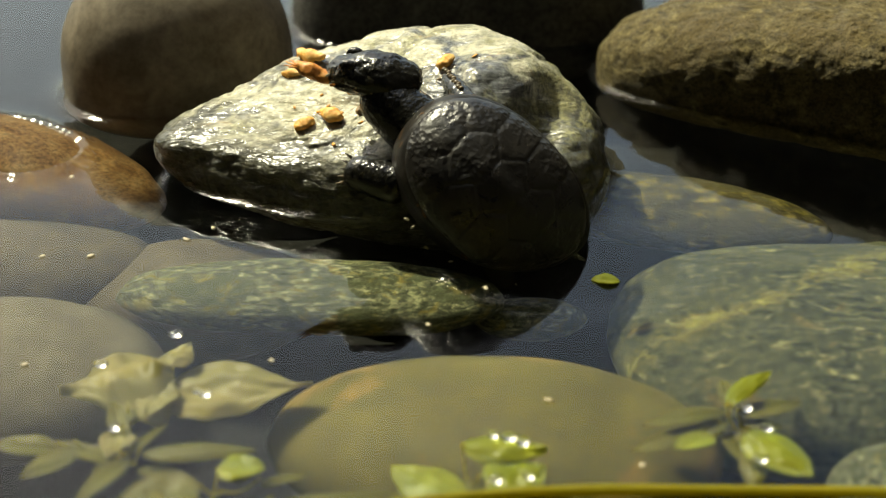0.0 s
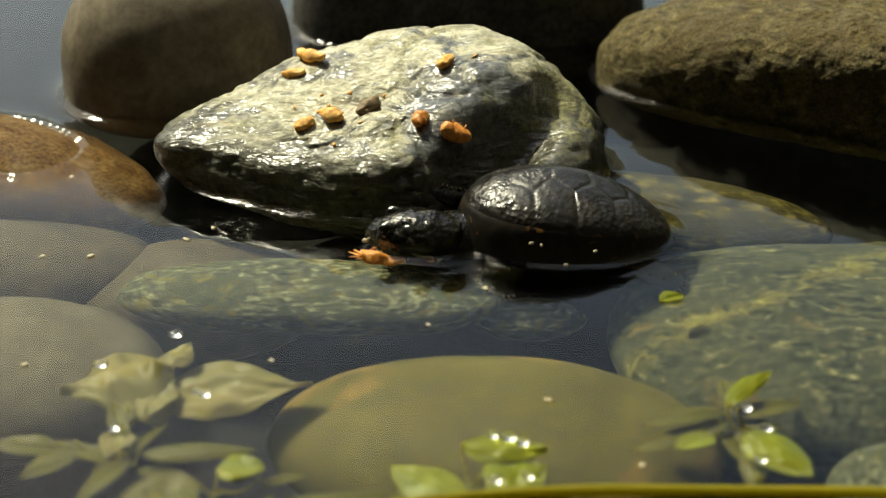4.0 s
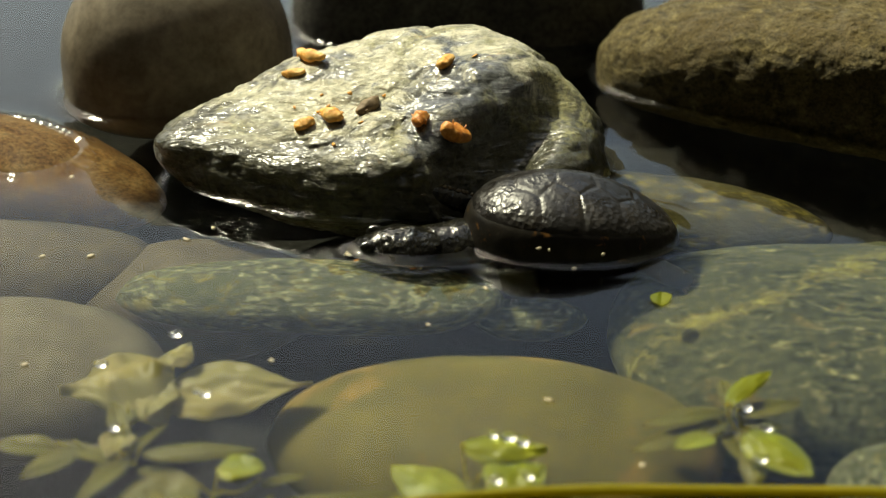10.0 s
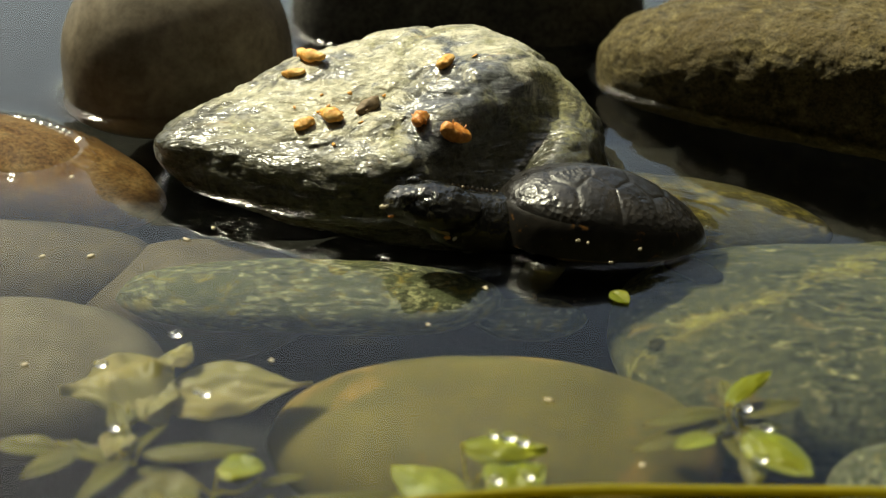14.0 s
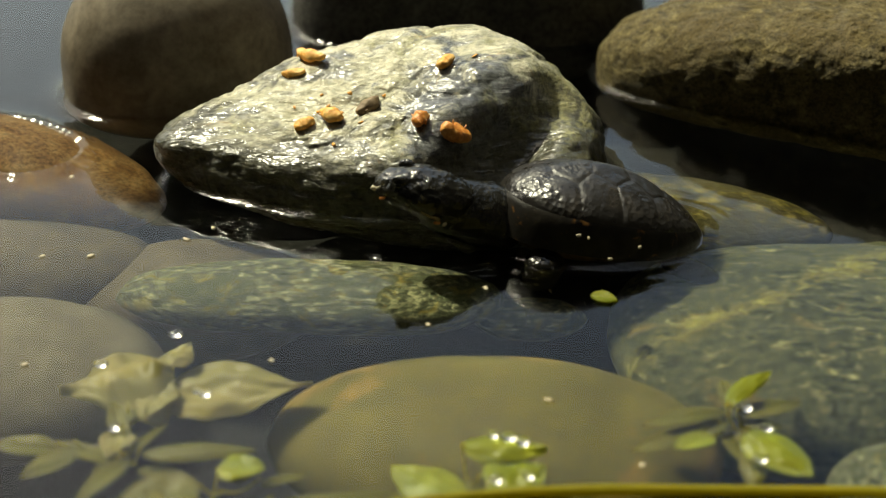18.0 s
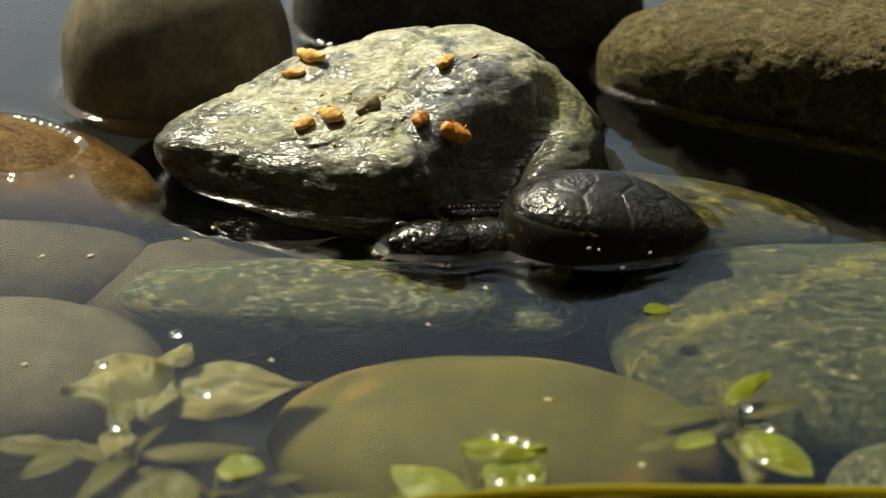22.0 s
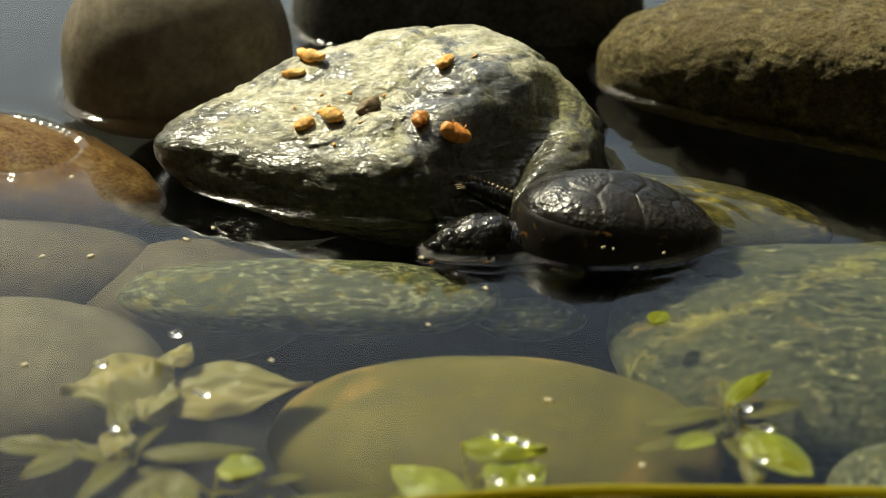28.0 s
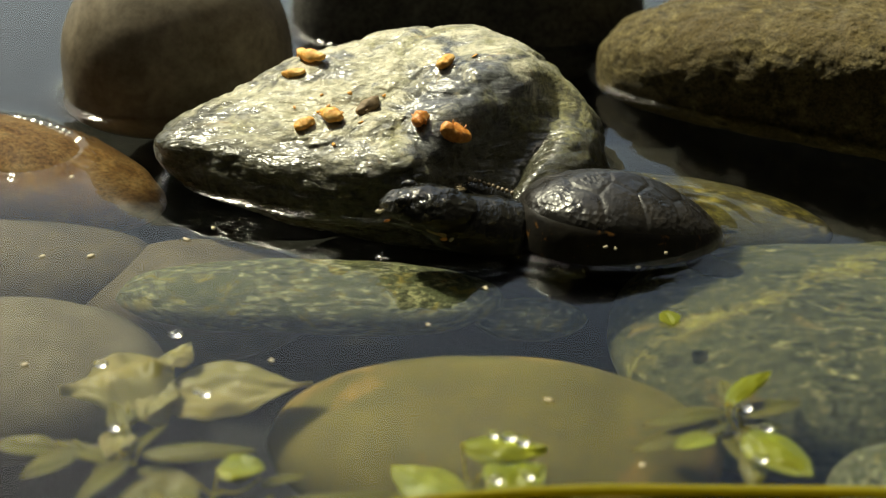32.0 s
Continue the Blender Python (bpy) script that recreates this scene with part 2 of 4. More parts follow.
shrimp = Mat("dried_shrimp", 0.55)
hn = shrimp.noise(420, 6, 0.65)
shrimp.color(shrimp.ramp(hn, (0.3, (0.46, 0.17, 0.025)), (0.5, (0.76, 0.38, 0.07)), (0.72, (0.90, 0.66, 0.28))))
M_SHRIMP = shrimp.bump((hn, 0.7, 0.0008)).m
soaked = Mat("soaked_shrimp", 0.4)
sk = soaked.noise(420, 6, 0.65)
soaked.color(soaked.ramp(sk, (0.3, (0.36, 0.10, 0.012)), (0.5, (0.60, 0.22, 0.035)), (0.72, (0.76, 0.42, 0.12))))
M_BITE = soaked.bump((sk, 0.6, 0.0007)).m
husk = Mat("brown_husk", 0.7)
M_HUSK = husk.color(husk.ramp(husk.noise(400), (0.3, (0.08, 0.05, 0.025)), (0.7, (0.26, 0.18, 0.09)))).m


def leaf_mat(name, a, b, rough=0.3):
    m = Mat(name, rough, spec=0.3, coat=0.0)
    n = m.noise(130, 5, 0.6)
    m.color(m.mix(m.ramp(m.noise(40, 3), (0.4, 0.0), (0.65, 0.6)), m.ramp(n, (0.3, a), (0.7, b)), (b[0] * 1.1, b[1] * 0.95, b[2] * 0.8)))
    m.bump((n, 0.3, 0.0008))
    glow = m.node("ShaderNodeBsdfTranslucent", Color=(b[0] * 1.3, b[1] * 1.2, b[2]))
    both = m.node("ShaderNodeMixShader", Fac=0.55)
    m.t.links.new(m.b.outputs[0], both.inputs[1])
    m.t.links.new(glow.outputs[0], both.inputs[2])
    m.t.links.new(both.outputs[0], m.t.nodes["Material Output"].inputs["Surface"])
    return m.m


M_LEAF = leaf_mat("green_leaf", (0.0714, 0.07142, 0.00392), (0.1238, 0.1175, 0.008624), 0.45)
M_PALE = leaf_mat("pale_dead_leaf", (0.1835, 0.171, 0.0589), (0.2752, 0.254, 0.09702), 0.45)
M_BRIGHT = leaf_mat("bright_green_leaf", (0.153, 0.187, 0.01275), (0.2635, 0.2932, 0.0255), 0.4)
M_STEM = leaf_mat("yellow_green_stem", (0.253, 0.231, 0.00825), (0.33, 0.297, 0.022))
M_CRUMB = Mat("pale_crumb", 0.6)
M_CRUMB = M_CRUMB.color(M_CRUMB.ramp(M_CRUMB.noise(600), (0.3, (0.30, 0.24, 0.14)), (0.7, (0.62, 0.56, 0.42)))).m


# ---- builders ----
def finish(bm, name, mat, smooth=True):
    me = bpy.data.meshes.new(name)
    bm.to_mesh(me)
    bm.free()
    if smooth:
        me.polygons.foreach_set("use_smooth", [True] * len(me.polygons))
    me.materials.append(mat)
    return me


def part(name, bm, mat, parent, label="", at=None, smooth=True):
    ob = new(name, finish(bm, name, mat, smooth))
    ob.parent = parent
    if at is not None:
        ob.matrix_basis = at
    return tagged(ob, label)


def thing(name, at, label, category, group=""):
    ob = new(name)
    ob.empty_display_size = 0.01
    ob.matrix_basis = at
    return tagged(ob, label, category, group)


def solid(name, bm, mat, at, label, category, group="", kind="", smooth=True):
    ob = new(name, finish(bm, name, mat, smooth))
    ob.matrix_basis = at
    return tagged(ob, label, category, group, kind)


def ball(detail=3):
    bm = bmesh.new()
    bmesh.ops.create_icosphere(bm, subdivisions=detail, radius=1)
    return bm


def rock_bm(axes, cuts=(), power=9.0, detail=5, bumps=((18, 0.05), (60, 0.02)), seed=0.0, egg=0.0, square=2.0, crag=None, step=None, grain=(1, 1, 1)):
    """An ellipsoid cut softly by planes (nx, ny, nz, distance), with noise on it."""
    bm = ball(detail)
    a = np.array(axes)
    d = np.array([v.co[:] for v in bm.verts])
    inv = (np.abs(d / a) ** square).sum(1) ** (power / square)
    for nx, ny, nz, h in cuts:
        n = np.array((nx, ny, nz)) / math.sqrt(nx * nx + ny * ny + nz * nz)
        inv += np.maximum(d @ n / h, 0) ** power
    p = d * (inv ** (-1 / power))[:, None]
    taper = 1 + egg * p[:, 0] / a[0]
    p[:, 1] *= taper
    p[:, 2] *= taper
    if step:
        ax, ay, bx, by, depth, wide = step
        ex, ey = bx - ax, by - ay
        along = np.clip(((p[:, 0] - ax) * ex + (p[:, 1] - ay) * ey) / (ex * ex + ey * ey), 0, 1)
        gap = np.hypot(p[:, 0] - ax - along * ex, p[:, 1] - ay - along * ey)
        p[:, 2] -= depth * np.exp(-(gap / wide) ** 2) * (0.25 + 0.75 * along) * np.clip((p[:, 2] + 0.004) / 0.01, 0, 1)
    off = Vector((seed * 3.7, seed * 1.3, seed * 2.9))
    size = float(a.mean())
    for v, q, n in zip(bm.verts, p, d):
        q = Vector(q)
        r = 0.0
        for f, s in bumps:
            r += s * noise.fractal(Vector((q.x * grain[0], q.y * grain[1], q.z * grain[2])) * f + off, 1.0, 2.1, 3)
        if crag:
            f, s, sq = crag
            k = noise.ridged_multi_fractal(Vector((q.x * f * grain[0], q.y * f * grain[1], q.z * f * sq)) + off, 1.0, 2.1, 4, 1.0, 2.0)
            r -= s * max(0.0, k - 1.1)
        v.co = q + Vector(n) * r * size
    bm.normal_update()
    return bm


EMERGED = []


def rock(name, at, mat, label, **kw):
    bm = rock_bm(**kw)
    if len(EMERGED) < 40:
        EMERGED.append([(at @ e.verts[0].co).lerp(at @ e.verts[1].co, 0.5) for e in bm.edges if (at @ e.verts[0].co).z * (at @ e.verts[1].co).z < 0])
    return solid(name, bm, mat, at, label, "stone", "stones in the pond")


# ---- ground, bed and water ----
def sheet(name, lines_x, lines_y, height, mat, kind_label):
    nx, ny = len(lines_x), len(lines_y)
    verts = [(x, y, height(x, y)) for y in lines_y for x in lines_x]
    faces = [(j * nx + i, j * nx + i + 1, (j + 1) * nx + i + 1, (j + 1) * nx + i) for j in range(ny - 1) for i in range(nx - 1)]
    me = bpy.data.meshes.new(name)
    me.from_pydata(verts, [], faces)
    me.polygons.foreach_set("use_smooth", [True] * len(me.polygons))
    me.materials.append(mat)
    return tagged(new(name, me), kind_label, "", "", "structure")


def bed_height(x, y):
    r = math.hypot(x, (y - 0.1) * 0.9)
    k = min(max((r - 0.75) / 0.5, 0), 1)
    k = k * k * (3 - 2 * k)
    return -0.065 + 0.012 * noise.fractal(Vector((x * 9, y * 9, 3)), 1.0, 2.0, 3) + k * 0.16


far = [3.0, 8.0, 25.0, 90.0, 400.0]
fine_line = [i * 0.05 - 1.4 for i in range(22)] + [i * 0.0075 - 0.3 for i in range(81)] + [i * 0.05 + 0.35 for i in range(22)]
line = [-v for v in reversed(far)] + fine_line + far
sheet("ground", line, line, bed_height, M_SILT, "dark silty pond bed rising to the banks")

# Unseen walls on three sides, added to keep sky light off the stone fronts.
plank = Mat("sky_block_timber", 0.8)
plank.color(plank.ramp(plank.noise(14, 6, 0.6, 0.4, plank.stretch(4, 4, 0.3)), (0.3, (0.020, 0.017, 0.013)), (0.7, (0.040, 0.033, 0.025))))
M_PLANK = plank.bump((plank.noise(60, 4, 0.6, 0.2, plank.stretch(4, 4, 0.3)), 0.4, 0.002)).m
slab = bmesh.new()
bmesh.ops.create_cube(slab, size=1)
bmesh.ops.scale(slab, vec=(8.0, 0.1, 8.0), verts=slab.verts)
solid("sky_block_south", slab, M_PLANK, pose(0, -1.5, 4.0), "unseen dark timber wall added behind the pond to block sky light", "", "", "structure", False)

slab = bmesh.new()
bmesh.ops.create_cube(slab, size=1)
bmesh.ops.scale(slab, vec=(0.1, 4.4, 6.0), verts=slab.verts)
solid("sky_block_east", slab, M_PLANK, pose(1.9, 0.75, 3.0), "unseen dark timber wall added beside the pond to block sky light", "", "", "structure", False)

slab = bmesh.new()
bmesh.ops.create_cube(slab, size=1)
bmesh.ops.scale(slab, vec=(0.1, 2.4, 6.0), verts=slab.verts)
solid("sky_block_west", slab, M_PLANK, pose(-1.9, -0.25, 3.0), "unseen dark timber wall added beside the pond to block sky light", "", "", "structure", False)

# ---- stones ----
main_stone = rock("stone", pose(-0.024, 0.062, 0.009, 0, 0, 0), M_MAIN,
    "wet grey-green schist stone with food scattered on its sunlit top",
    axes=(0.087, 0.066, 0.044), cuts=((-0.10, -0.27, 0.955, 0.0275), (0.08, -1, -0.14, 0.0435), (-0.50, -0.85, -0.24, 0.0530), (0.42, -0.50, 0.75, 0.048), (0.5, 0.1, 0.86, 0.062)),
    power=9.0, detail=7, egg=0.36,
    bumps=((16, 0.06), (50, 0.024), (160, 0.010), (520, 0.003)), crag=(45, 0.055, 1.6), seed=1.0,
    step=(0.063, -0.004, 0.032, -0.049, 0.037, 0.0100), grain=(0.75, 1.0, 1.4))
rock("stone", pose(-0.1165, 0.160, 0.010), M_ROUND, "smooth brown rounded boulder standing in the water",
    axes=(0.0495, 0.046, 0.053), detail=5, square=2.3, bumps=((12, 0.04),), seed=2.0)
rock("stone", pose(0.014, 0.262, 0.000), M_SHADE_STONE, "large boulder coloured near black for deep shade behind the wet stone",
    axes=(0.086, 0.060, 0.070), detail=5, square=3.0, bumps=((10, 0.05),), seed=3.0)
rock("stone", pose(0.180, 0.130, 0.012, 0, -4, -28), M_LONG, "long pitted tan stone with a rough sunlit top",
    axes=(0.120, 0.052, 0.036), cuts=((0.0, -1, -0.12, 0.0415),), power=10.0, detail=7, square=2.4, bumps=((12, 0.05), (60, 0.016), (95, 0.018), (300, 0.006), (700, 0.004)), seed=4.0)
rock("stone", pose(-0.168, 0.083, -0.019, 0, 13, -24), M_ORANGE, "wet orange-brown stone half under water",
    axes=(0.066, 0.035, 0.026), detail=5, bumps=((14, 0.05),), seed=5.0)
rock("stone", pose(0.090, 0.056, -0.030, 0, 0, -22), M_OLIVE, "olive brown stone lying just under water",
    axes=(0.058, 0.028, 0.019), detail=5, bumps=((20, 0.06), (80, 0.02)), seed=6.0)
rock("stone", pose(0.142, -0.038, -0.037, 0, -4, -6), M_VEIN, "broad green slab with yellow veins under water",
    axes=(0.087, 0.068, 0.032), detail=5, square=2.5, bumps=((20, 0.05), (80, 0.02)), seed=7.0)
rock("stone", pose(-0.045, -0.013, -0.024, 0, 0, -2), M_GREEN, "flat oval green-grey stone under water",
    axes=(0.066, 0.022, 0.013), detail=5, square=2.4, bumps=((20, 0.06), (90, 0.025)), seed=8.0)
rock("stone", pose(0.030, -0.017, -0.037), M_GREEN, "small green-grey stone beside the oval stone under water",
    axes=(0.019, 0.012, 0.009), detail=4, bumps=((40, 0.08), (120, 0.03)), seed=14.0)
rock("stone", pose(0.015, -0.091, -0.034, 0, 0, -4), M_FORE, "broad yellowish stone coated with algae under water",
    axes=(0.067, 0.045, 0.024), detail=5, bumps=((14, 0.04),), seed=9.0)
rock("stone", pose(-0.150, -0.050, -0.041), M_GREY, "hazy grey-brown stone deep under water",
    axes=(0.062, 0.045, 0.026), detail=4, bumps=((14, 0.05),), seed=10.0)
rock("stone", pose(-0.165, 0.022, -0.044), M_PURPLE, "reddish grey stone under hazy water",
    axes=(0.065, 0.035, 0.026), detail=4, bumps=((14, 0.05),), seed=11.0)
rock("stone", pose(-0.090, 0.012, -0.054), M_PURPLE, "dark reddish stone deep under water",
    axes=(0.048, 0.036, 0.028), detail=4, bumps=((14, 0.05),), seed=12.0)
rock("stone", pose(0.135, -0.125, -0.030), M_GREEN, "small mossy stone under the floating plants",
    axes=(0.030, 0.028, 0.022), detail=4, bumps=((20, 0.05), (80, 0.03)), seed=13.0)

from mathutils.kdtree import KDTree
shore = [p for pts in EMERGED for p in pts]
tree = KDTree(len(shore))
for i, p in enumerate(shore):
    tree.insert((p.x, p.y, 0), i)
tree.balance()


def water_height(x, y):
    d = tree.find((x, y, 0))[2]
    return 0.0034 * math.exp(-d / 0.0036)


wx = [-1.35, -0.9, -0.6, -0.4, -0.3] + [i * 0.0011 - 0.24 for i in range(439)] + [0.3, 0.4, 0.6, 0.9, 1.35]
wy = [-1.35, -0.9, -0.6, -0.4, -0.3, -0.2] + [i * 0.0011 - 0.16 for i in range(414)] + [0.35, 0.45, 0.6, 0.9, 1.35]
pond = sheet("water", wx, wy, water_height, M_WATER, "still clear pond water")
pond.visible_shadow = False
lip = Mat("water_edge", 0.12)
lip_clear = lip.node("ShaderNodeBsdfTransparent")
lip_bump = lip.node("ShaderNodeBump", Height=lip.noise(160, 3, 0.5, 0.6, lip.stretch(0.5, 2.2, 1, -35)), Strength=0.25, Distance=0.0012)
lip_gloss = lip.node("ShaderNodeBsdfGlossy", Roughness=0.16, Normal=lip_bump.outputs[0])
lip_mix = lip.node("ShaderNodeMixShader", Fac=lip.node("ShaderNodeFresnel", IOR=1.333).outputs[0])
lip.t.links.new(lip_clear.outputs[0], lip_mix.inputs[1])
lip.t.links.new(lip_gloss.outputs[0], lip_mix.inputs[2])
lip.t.links.new(lip_mix.outputs[0], lip.t.nodes["Material Output"].inputs["Surface"])
shore_bm = bmesh.new()
shore_bm.from_mesh(pond.data)
for v in shore_bm.verts:
    v.co.z += 0.00012
low = [f for f in shore_bm.faces if f.calc_center_median().z < 0.0013]
bmesh.ops.delete(shore_bm, geom=low, context="FACES")
edge_ob = solid("water_edge", shore_bm, lip.m, pose(0, 0, 0), "raised glinting rim of water along the stones", "", "", "structure")
edge_ob.visible_shadow = False


# ---- food on the stone ----
def top_of(ob, x, y):
    hit, p, n, i = ob.ray_cast(Vector((x, y, 0.3)) - ob.location, Vector((0, 0, -1)))
    return (p + ob.location, n) if hit else (Vector((x, y, 0)), Vector((0, 0, 1)))


def shrimp_bm(length, width, curl, seed):
    """A curled, ringed, tapering dried body."""
    bm = bmesh.new()
    rings, sides = 34, 16
    rows = []
    for i in range(rings):
        s = i / (rings - 1)
        a = (s - 0.5) * curl
        r = width * (math.sin(math.pi * (0.05 + 0.90 * s)) ** 0.42) * (1 + 0.014 * math.sin(s * 38)) * (1 + 0.16 * noise.noise(Vector((s * 3.0, seed, 5.0))))
        c = Vector((length * (s - 0.5) * (1 - 0.12 * curl), length * 0.30 * curl * (s - 0.5) ** 2 * 2, 0))
        ring = []
        for k in range(sides):
            t = 2 * math.pi * k / sides
            n = Vector((-math.sin(a) * math.cos(t), math.cos(a) * math.cos(t), math.sin(t) * 0.85))
            ring.append(bm.verts.new(c + n * r * (1 + 0.55 * noise.noise(c * 210 + n * 0.9 + Vector((0, seed, 0))) + 0.14 * noise.noise(c * 500 + n * 2.2 + Vector((seed, 0, 0))))))
        rows.append(ring)
    for a, b in zip(rows, rows[1:]):
        for k in range(sides):
            bm.faces.new((a[k], a[(k + 1) % sides], b[(k + 1) % sides], b[k]))
    bm.faces.new(rows[0][::-1]), bm.faces.new(rows[-1])
    return bm


def rod(bm, a, b, ra, rb, sides=6):
    a, b = Vector(a), Vector(b)
    d = (b - a).normalized()
    u = d.orthogonal().normalized()
    w = d.cross(u)
    one, two = [], []
    for k in range(sides):
        t = 2 * math.pi * k / sides
        n = u * math.cos(t) + w * math.sin(t)
        one.append(bm.verts.new(a + n * ra)), two.append(bm.verts.new(b + n * rb))
    for k in range(sides):
        bm.faces.new((one[k], one[(k + 1) % sides], two[(k + 1) % sides], two[k]))
    bm.faces.new(one[::-1]), bm.faces.new(two)
    return bm


FOOD = "dried shrimp on the stone"
for x, y, turn, length, width, curl, mat, label in (
    (-0.0513, 0.0875, 14, 0.0125, 0.0026, 0.5, M_SHRIMP, "long orange dried shrimp on the wet stone"),
    (-0.0571, 0.0799, 24, 0.0075, 0.0017, 0.3, M_SHRIMP, "small orange dried shrimp piece on the stone"),
    (-0.0405, 0.0475, 14, 0.0090, 0.0030, 0.3, M_SHRIMP, "plump orange dried shrimp on the wet stone"),
    (-0.0506, 0.0478, 35, 0.0060, 0.0022, 0.2, M_SHRIMP, "short orange dried shrimp piece on the stone"),
    (-0.0267, 0.0505, 110, 0.0085, 0.0028, 0.6, M_HUSK, "brown shrivelled shrimp husk on the stone"),
    (-0.0076, 0.0340, 70, 0.0050, 0.0032, 0.2, M_BITE, "round dark orange food lump on the stone"),
    (0.0034, 0.0318, -30, 0.0092, 0.0034, 0.3, M_BITE, "wet orange dried shrimp near the stone's edge"),
    (0.0013, 0.0636, 115, 0.0068, 0.0022, 0.2, M_SHRIMP, "small upright orange food piece on the stone"),
):
    p, n = top_of(main_stone, x, y)
    at = Matrix.Translation(p + n * width * 0.6) @ n.to_track_quat("Z", "Y").to_matrix().to_4x4() @ pose(0, 0, 0, 0, 0, turn)
    food = thing("dried_shrimp", at, label, "food", FOOD)
    part("body", shrimp_bm(length * 1.32, width * 1.05, curl, turn), mat, food)
    legs = bmesh.new()
    for i in range(9):
        s = (i - 4) * length * 0.085
        flip = 1 if i % 3 else -1
        rod(legs, (s, flip * width * 0.5, 0), (s + length * 0.12 * math.sin(i * 2.7), flip * width * (1.08 + 0.12 * math.sin(i * 4.1)), width * 0.3 * math.cos(i * 3.3)), width * 0.2, width * 0.05, 5)
    part("legs", legs, mat, food)


for k, (x, y) in enumerate(((-0.0463, 0.0527), (-0.0425, 0.0572), (-0.0374, 0.0501), (-0.0347, 0.0619), (-0.0513, 0.0511), (-0.0295, 0.0419), (-0.0455, 0.0639), (-0.0218, 0.0573), (0.0119, 0.0672), (-0.0554, 0.0601), (-0.0392, 0.0342))):
    p, n = top_of(main_stone, x, y)
    flake = rock_bm((0.0011 + 0.0004 * (k % 3), 0.0006, 0.0004), detail=2, bumps=((300, 0.5),), seed=k * 2.3)
    at = Matrix.Translation(p + n * 0.0003) @ n.to_track_quat("Z", "Y").to_matrix().to_4x4() @ pose(0, 0, 0, 0, 0, k * 53)
    solid("food_crumb", flake, M_SHRIMP, at, "tiny orange crumb of dried food on the stone", "food crumb", "food crumbs on the stone")

# ---- turtle: forward is -x, the waterline is z = 0 ----
HALF_L, HALF_W, DOME = 0.0384, 0.0265, 0.0215
turtle = thing("turtle", pose(0.05, 0.01, 0), "small black wet turtle feeding beside the stone", "turtle")


def shell_point(rho, phi):
    ca, sa = math.cos(phi), math.sin(phi)
    r = (abs(ca / HALF_L) ** 2.3 + abs(sa / HALF_W) ** 2.3) ** (-1 / 2.3)
    x, y = ca * r * rho, sa * r * rho
    z = 0.0120 * max(0.0, 1 - rho ** 12) ** 0.45 + 0.0112 * (1 - rho ** 2.0)
    z *= 1 - 0.17 * (x / HALF_L) - 0.28 * max(0, x / HALF_L) ** 2
    z += 0.0012 * math.exp(-(y / 0.004) ** 2) * (1 - rho)
    return Vector((x, y, z - 0.001))


def scute_of(x, y, rho, phi):
    if rho > 0.93:
        return 100 + int((phi % (2 * math.pi)) / (2 * math.pi) * 24)
    s = (x / HALF_L + 0.92) / 1.84 * 5
    mid = int(min(max(s, 0), 4.999))
    half = 0.0058 + 0.0062 * (1 - abs((s % 1) * 2 - 1))
    if abs(y) < half:
        return mid
    side = int(min(max(s - 0.5, 0), 3.999))
    return (10 if y > 0 else 20) + side


def carapace(parent):
    nr, na = 64, 216
    ids = np.zeros((nr, na), int)
    pts = []
    for i in range(nr):
        rho = (i / (nr - 1)) ** 0.8
        row = []
        for k in range(na):
            phi = 2 * math.pi * k / na
            p = shell_point(rho, phi)
            ids[i, k] = scute_of(p.x, p.y, rho, phi)
            row.append(p)
        pts.append(row)
    edge = np.zeros((nr, na))
    for axis in (0, 1):
        for step in (1, -1):
            other = np.roll(ids, step, axis)
            if axis == 0:
                other[0 if step == 1 else -1] = ids[0 if step == 1 else -1]
            edge = np.maximum(edge, (other != ids) * 1.0)
    soft = edge.copy()
    for _ in range(2):
        soft = np.maximum(soft, 0.25 * (np.roll(soft, 1, 1) + np.roll(soft, -1, 1) + np.roll(soft, 1, 0) + np.roll(soft, -1, 0)))
    soft[0] = soft[0].mean()
    plates = {}
    for i in range(nr - 1):
        for k in range(na):
            plates.setdefault(int(ids[i + 1, k]), []).append((i, k))
    base = part("carapace", rock_bm((HALF_L * 0.96, HALF_W * 0.96, 0.004), detail=3, bumps=()), M_SHELL, parent, "black wet carapace")
    for key in sorted(plates):
        bm = bmesh.new()
        made = {}

        def vert(i, k):
            k %= na
            key2 = (i, k if i else 0)
            if key2 not in made:
                p = pts[i][k]
                out = Vector((p.x / HALF_L ** 2, p.y / HALF_W ** 2, (p.z + 0.004) / DOME ** 2)).normalized()
                ring = 0.00016 * noise.fractal(p * 320, 1.0, 2.0, 3)
                made[key2] = bm.verts.new(p + out * (ring - (0.00012 if ids[i, k] >= 100 else 0.00034) * soft[i, k]))
            return made[key2]

        for i, k in plates[key]:
            c = [vert(i, k), vert(i + 1, k), vert(i + 1, k + 1), vert(i, k + 1)]
            c = list(dict.fromkeys(c))
            if len(c) > 2:
                bm.faces.new(c)
        part("scute", bm, M_RIM if key >= 100 else M_SHELL, base)
    return base


carapace(turtle)
part("plastron", rock_bm((HALF_L * 0.9, HALF_W * 0.86, 0.011), ((0, 0, -1, 0.009),), detail=4, bumps=()), M_PLASTRON, turtle, "dark flat plastron", pose(0, 0, -0.001))


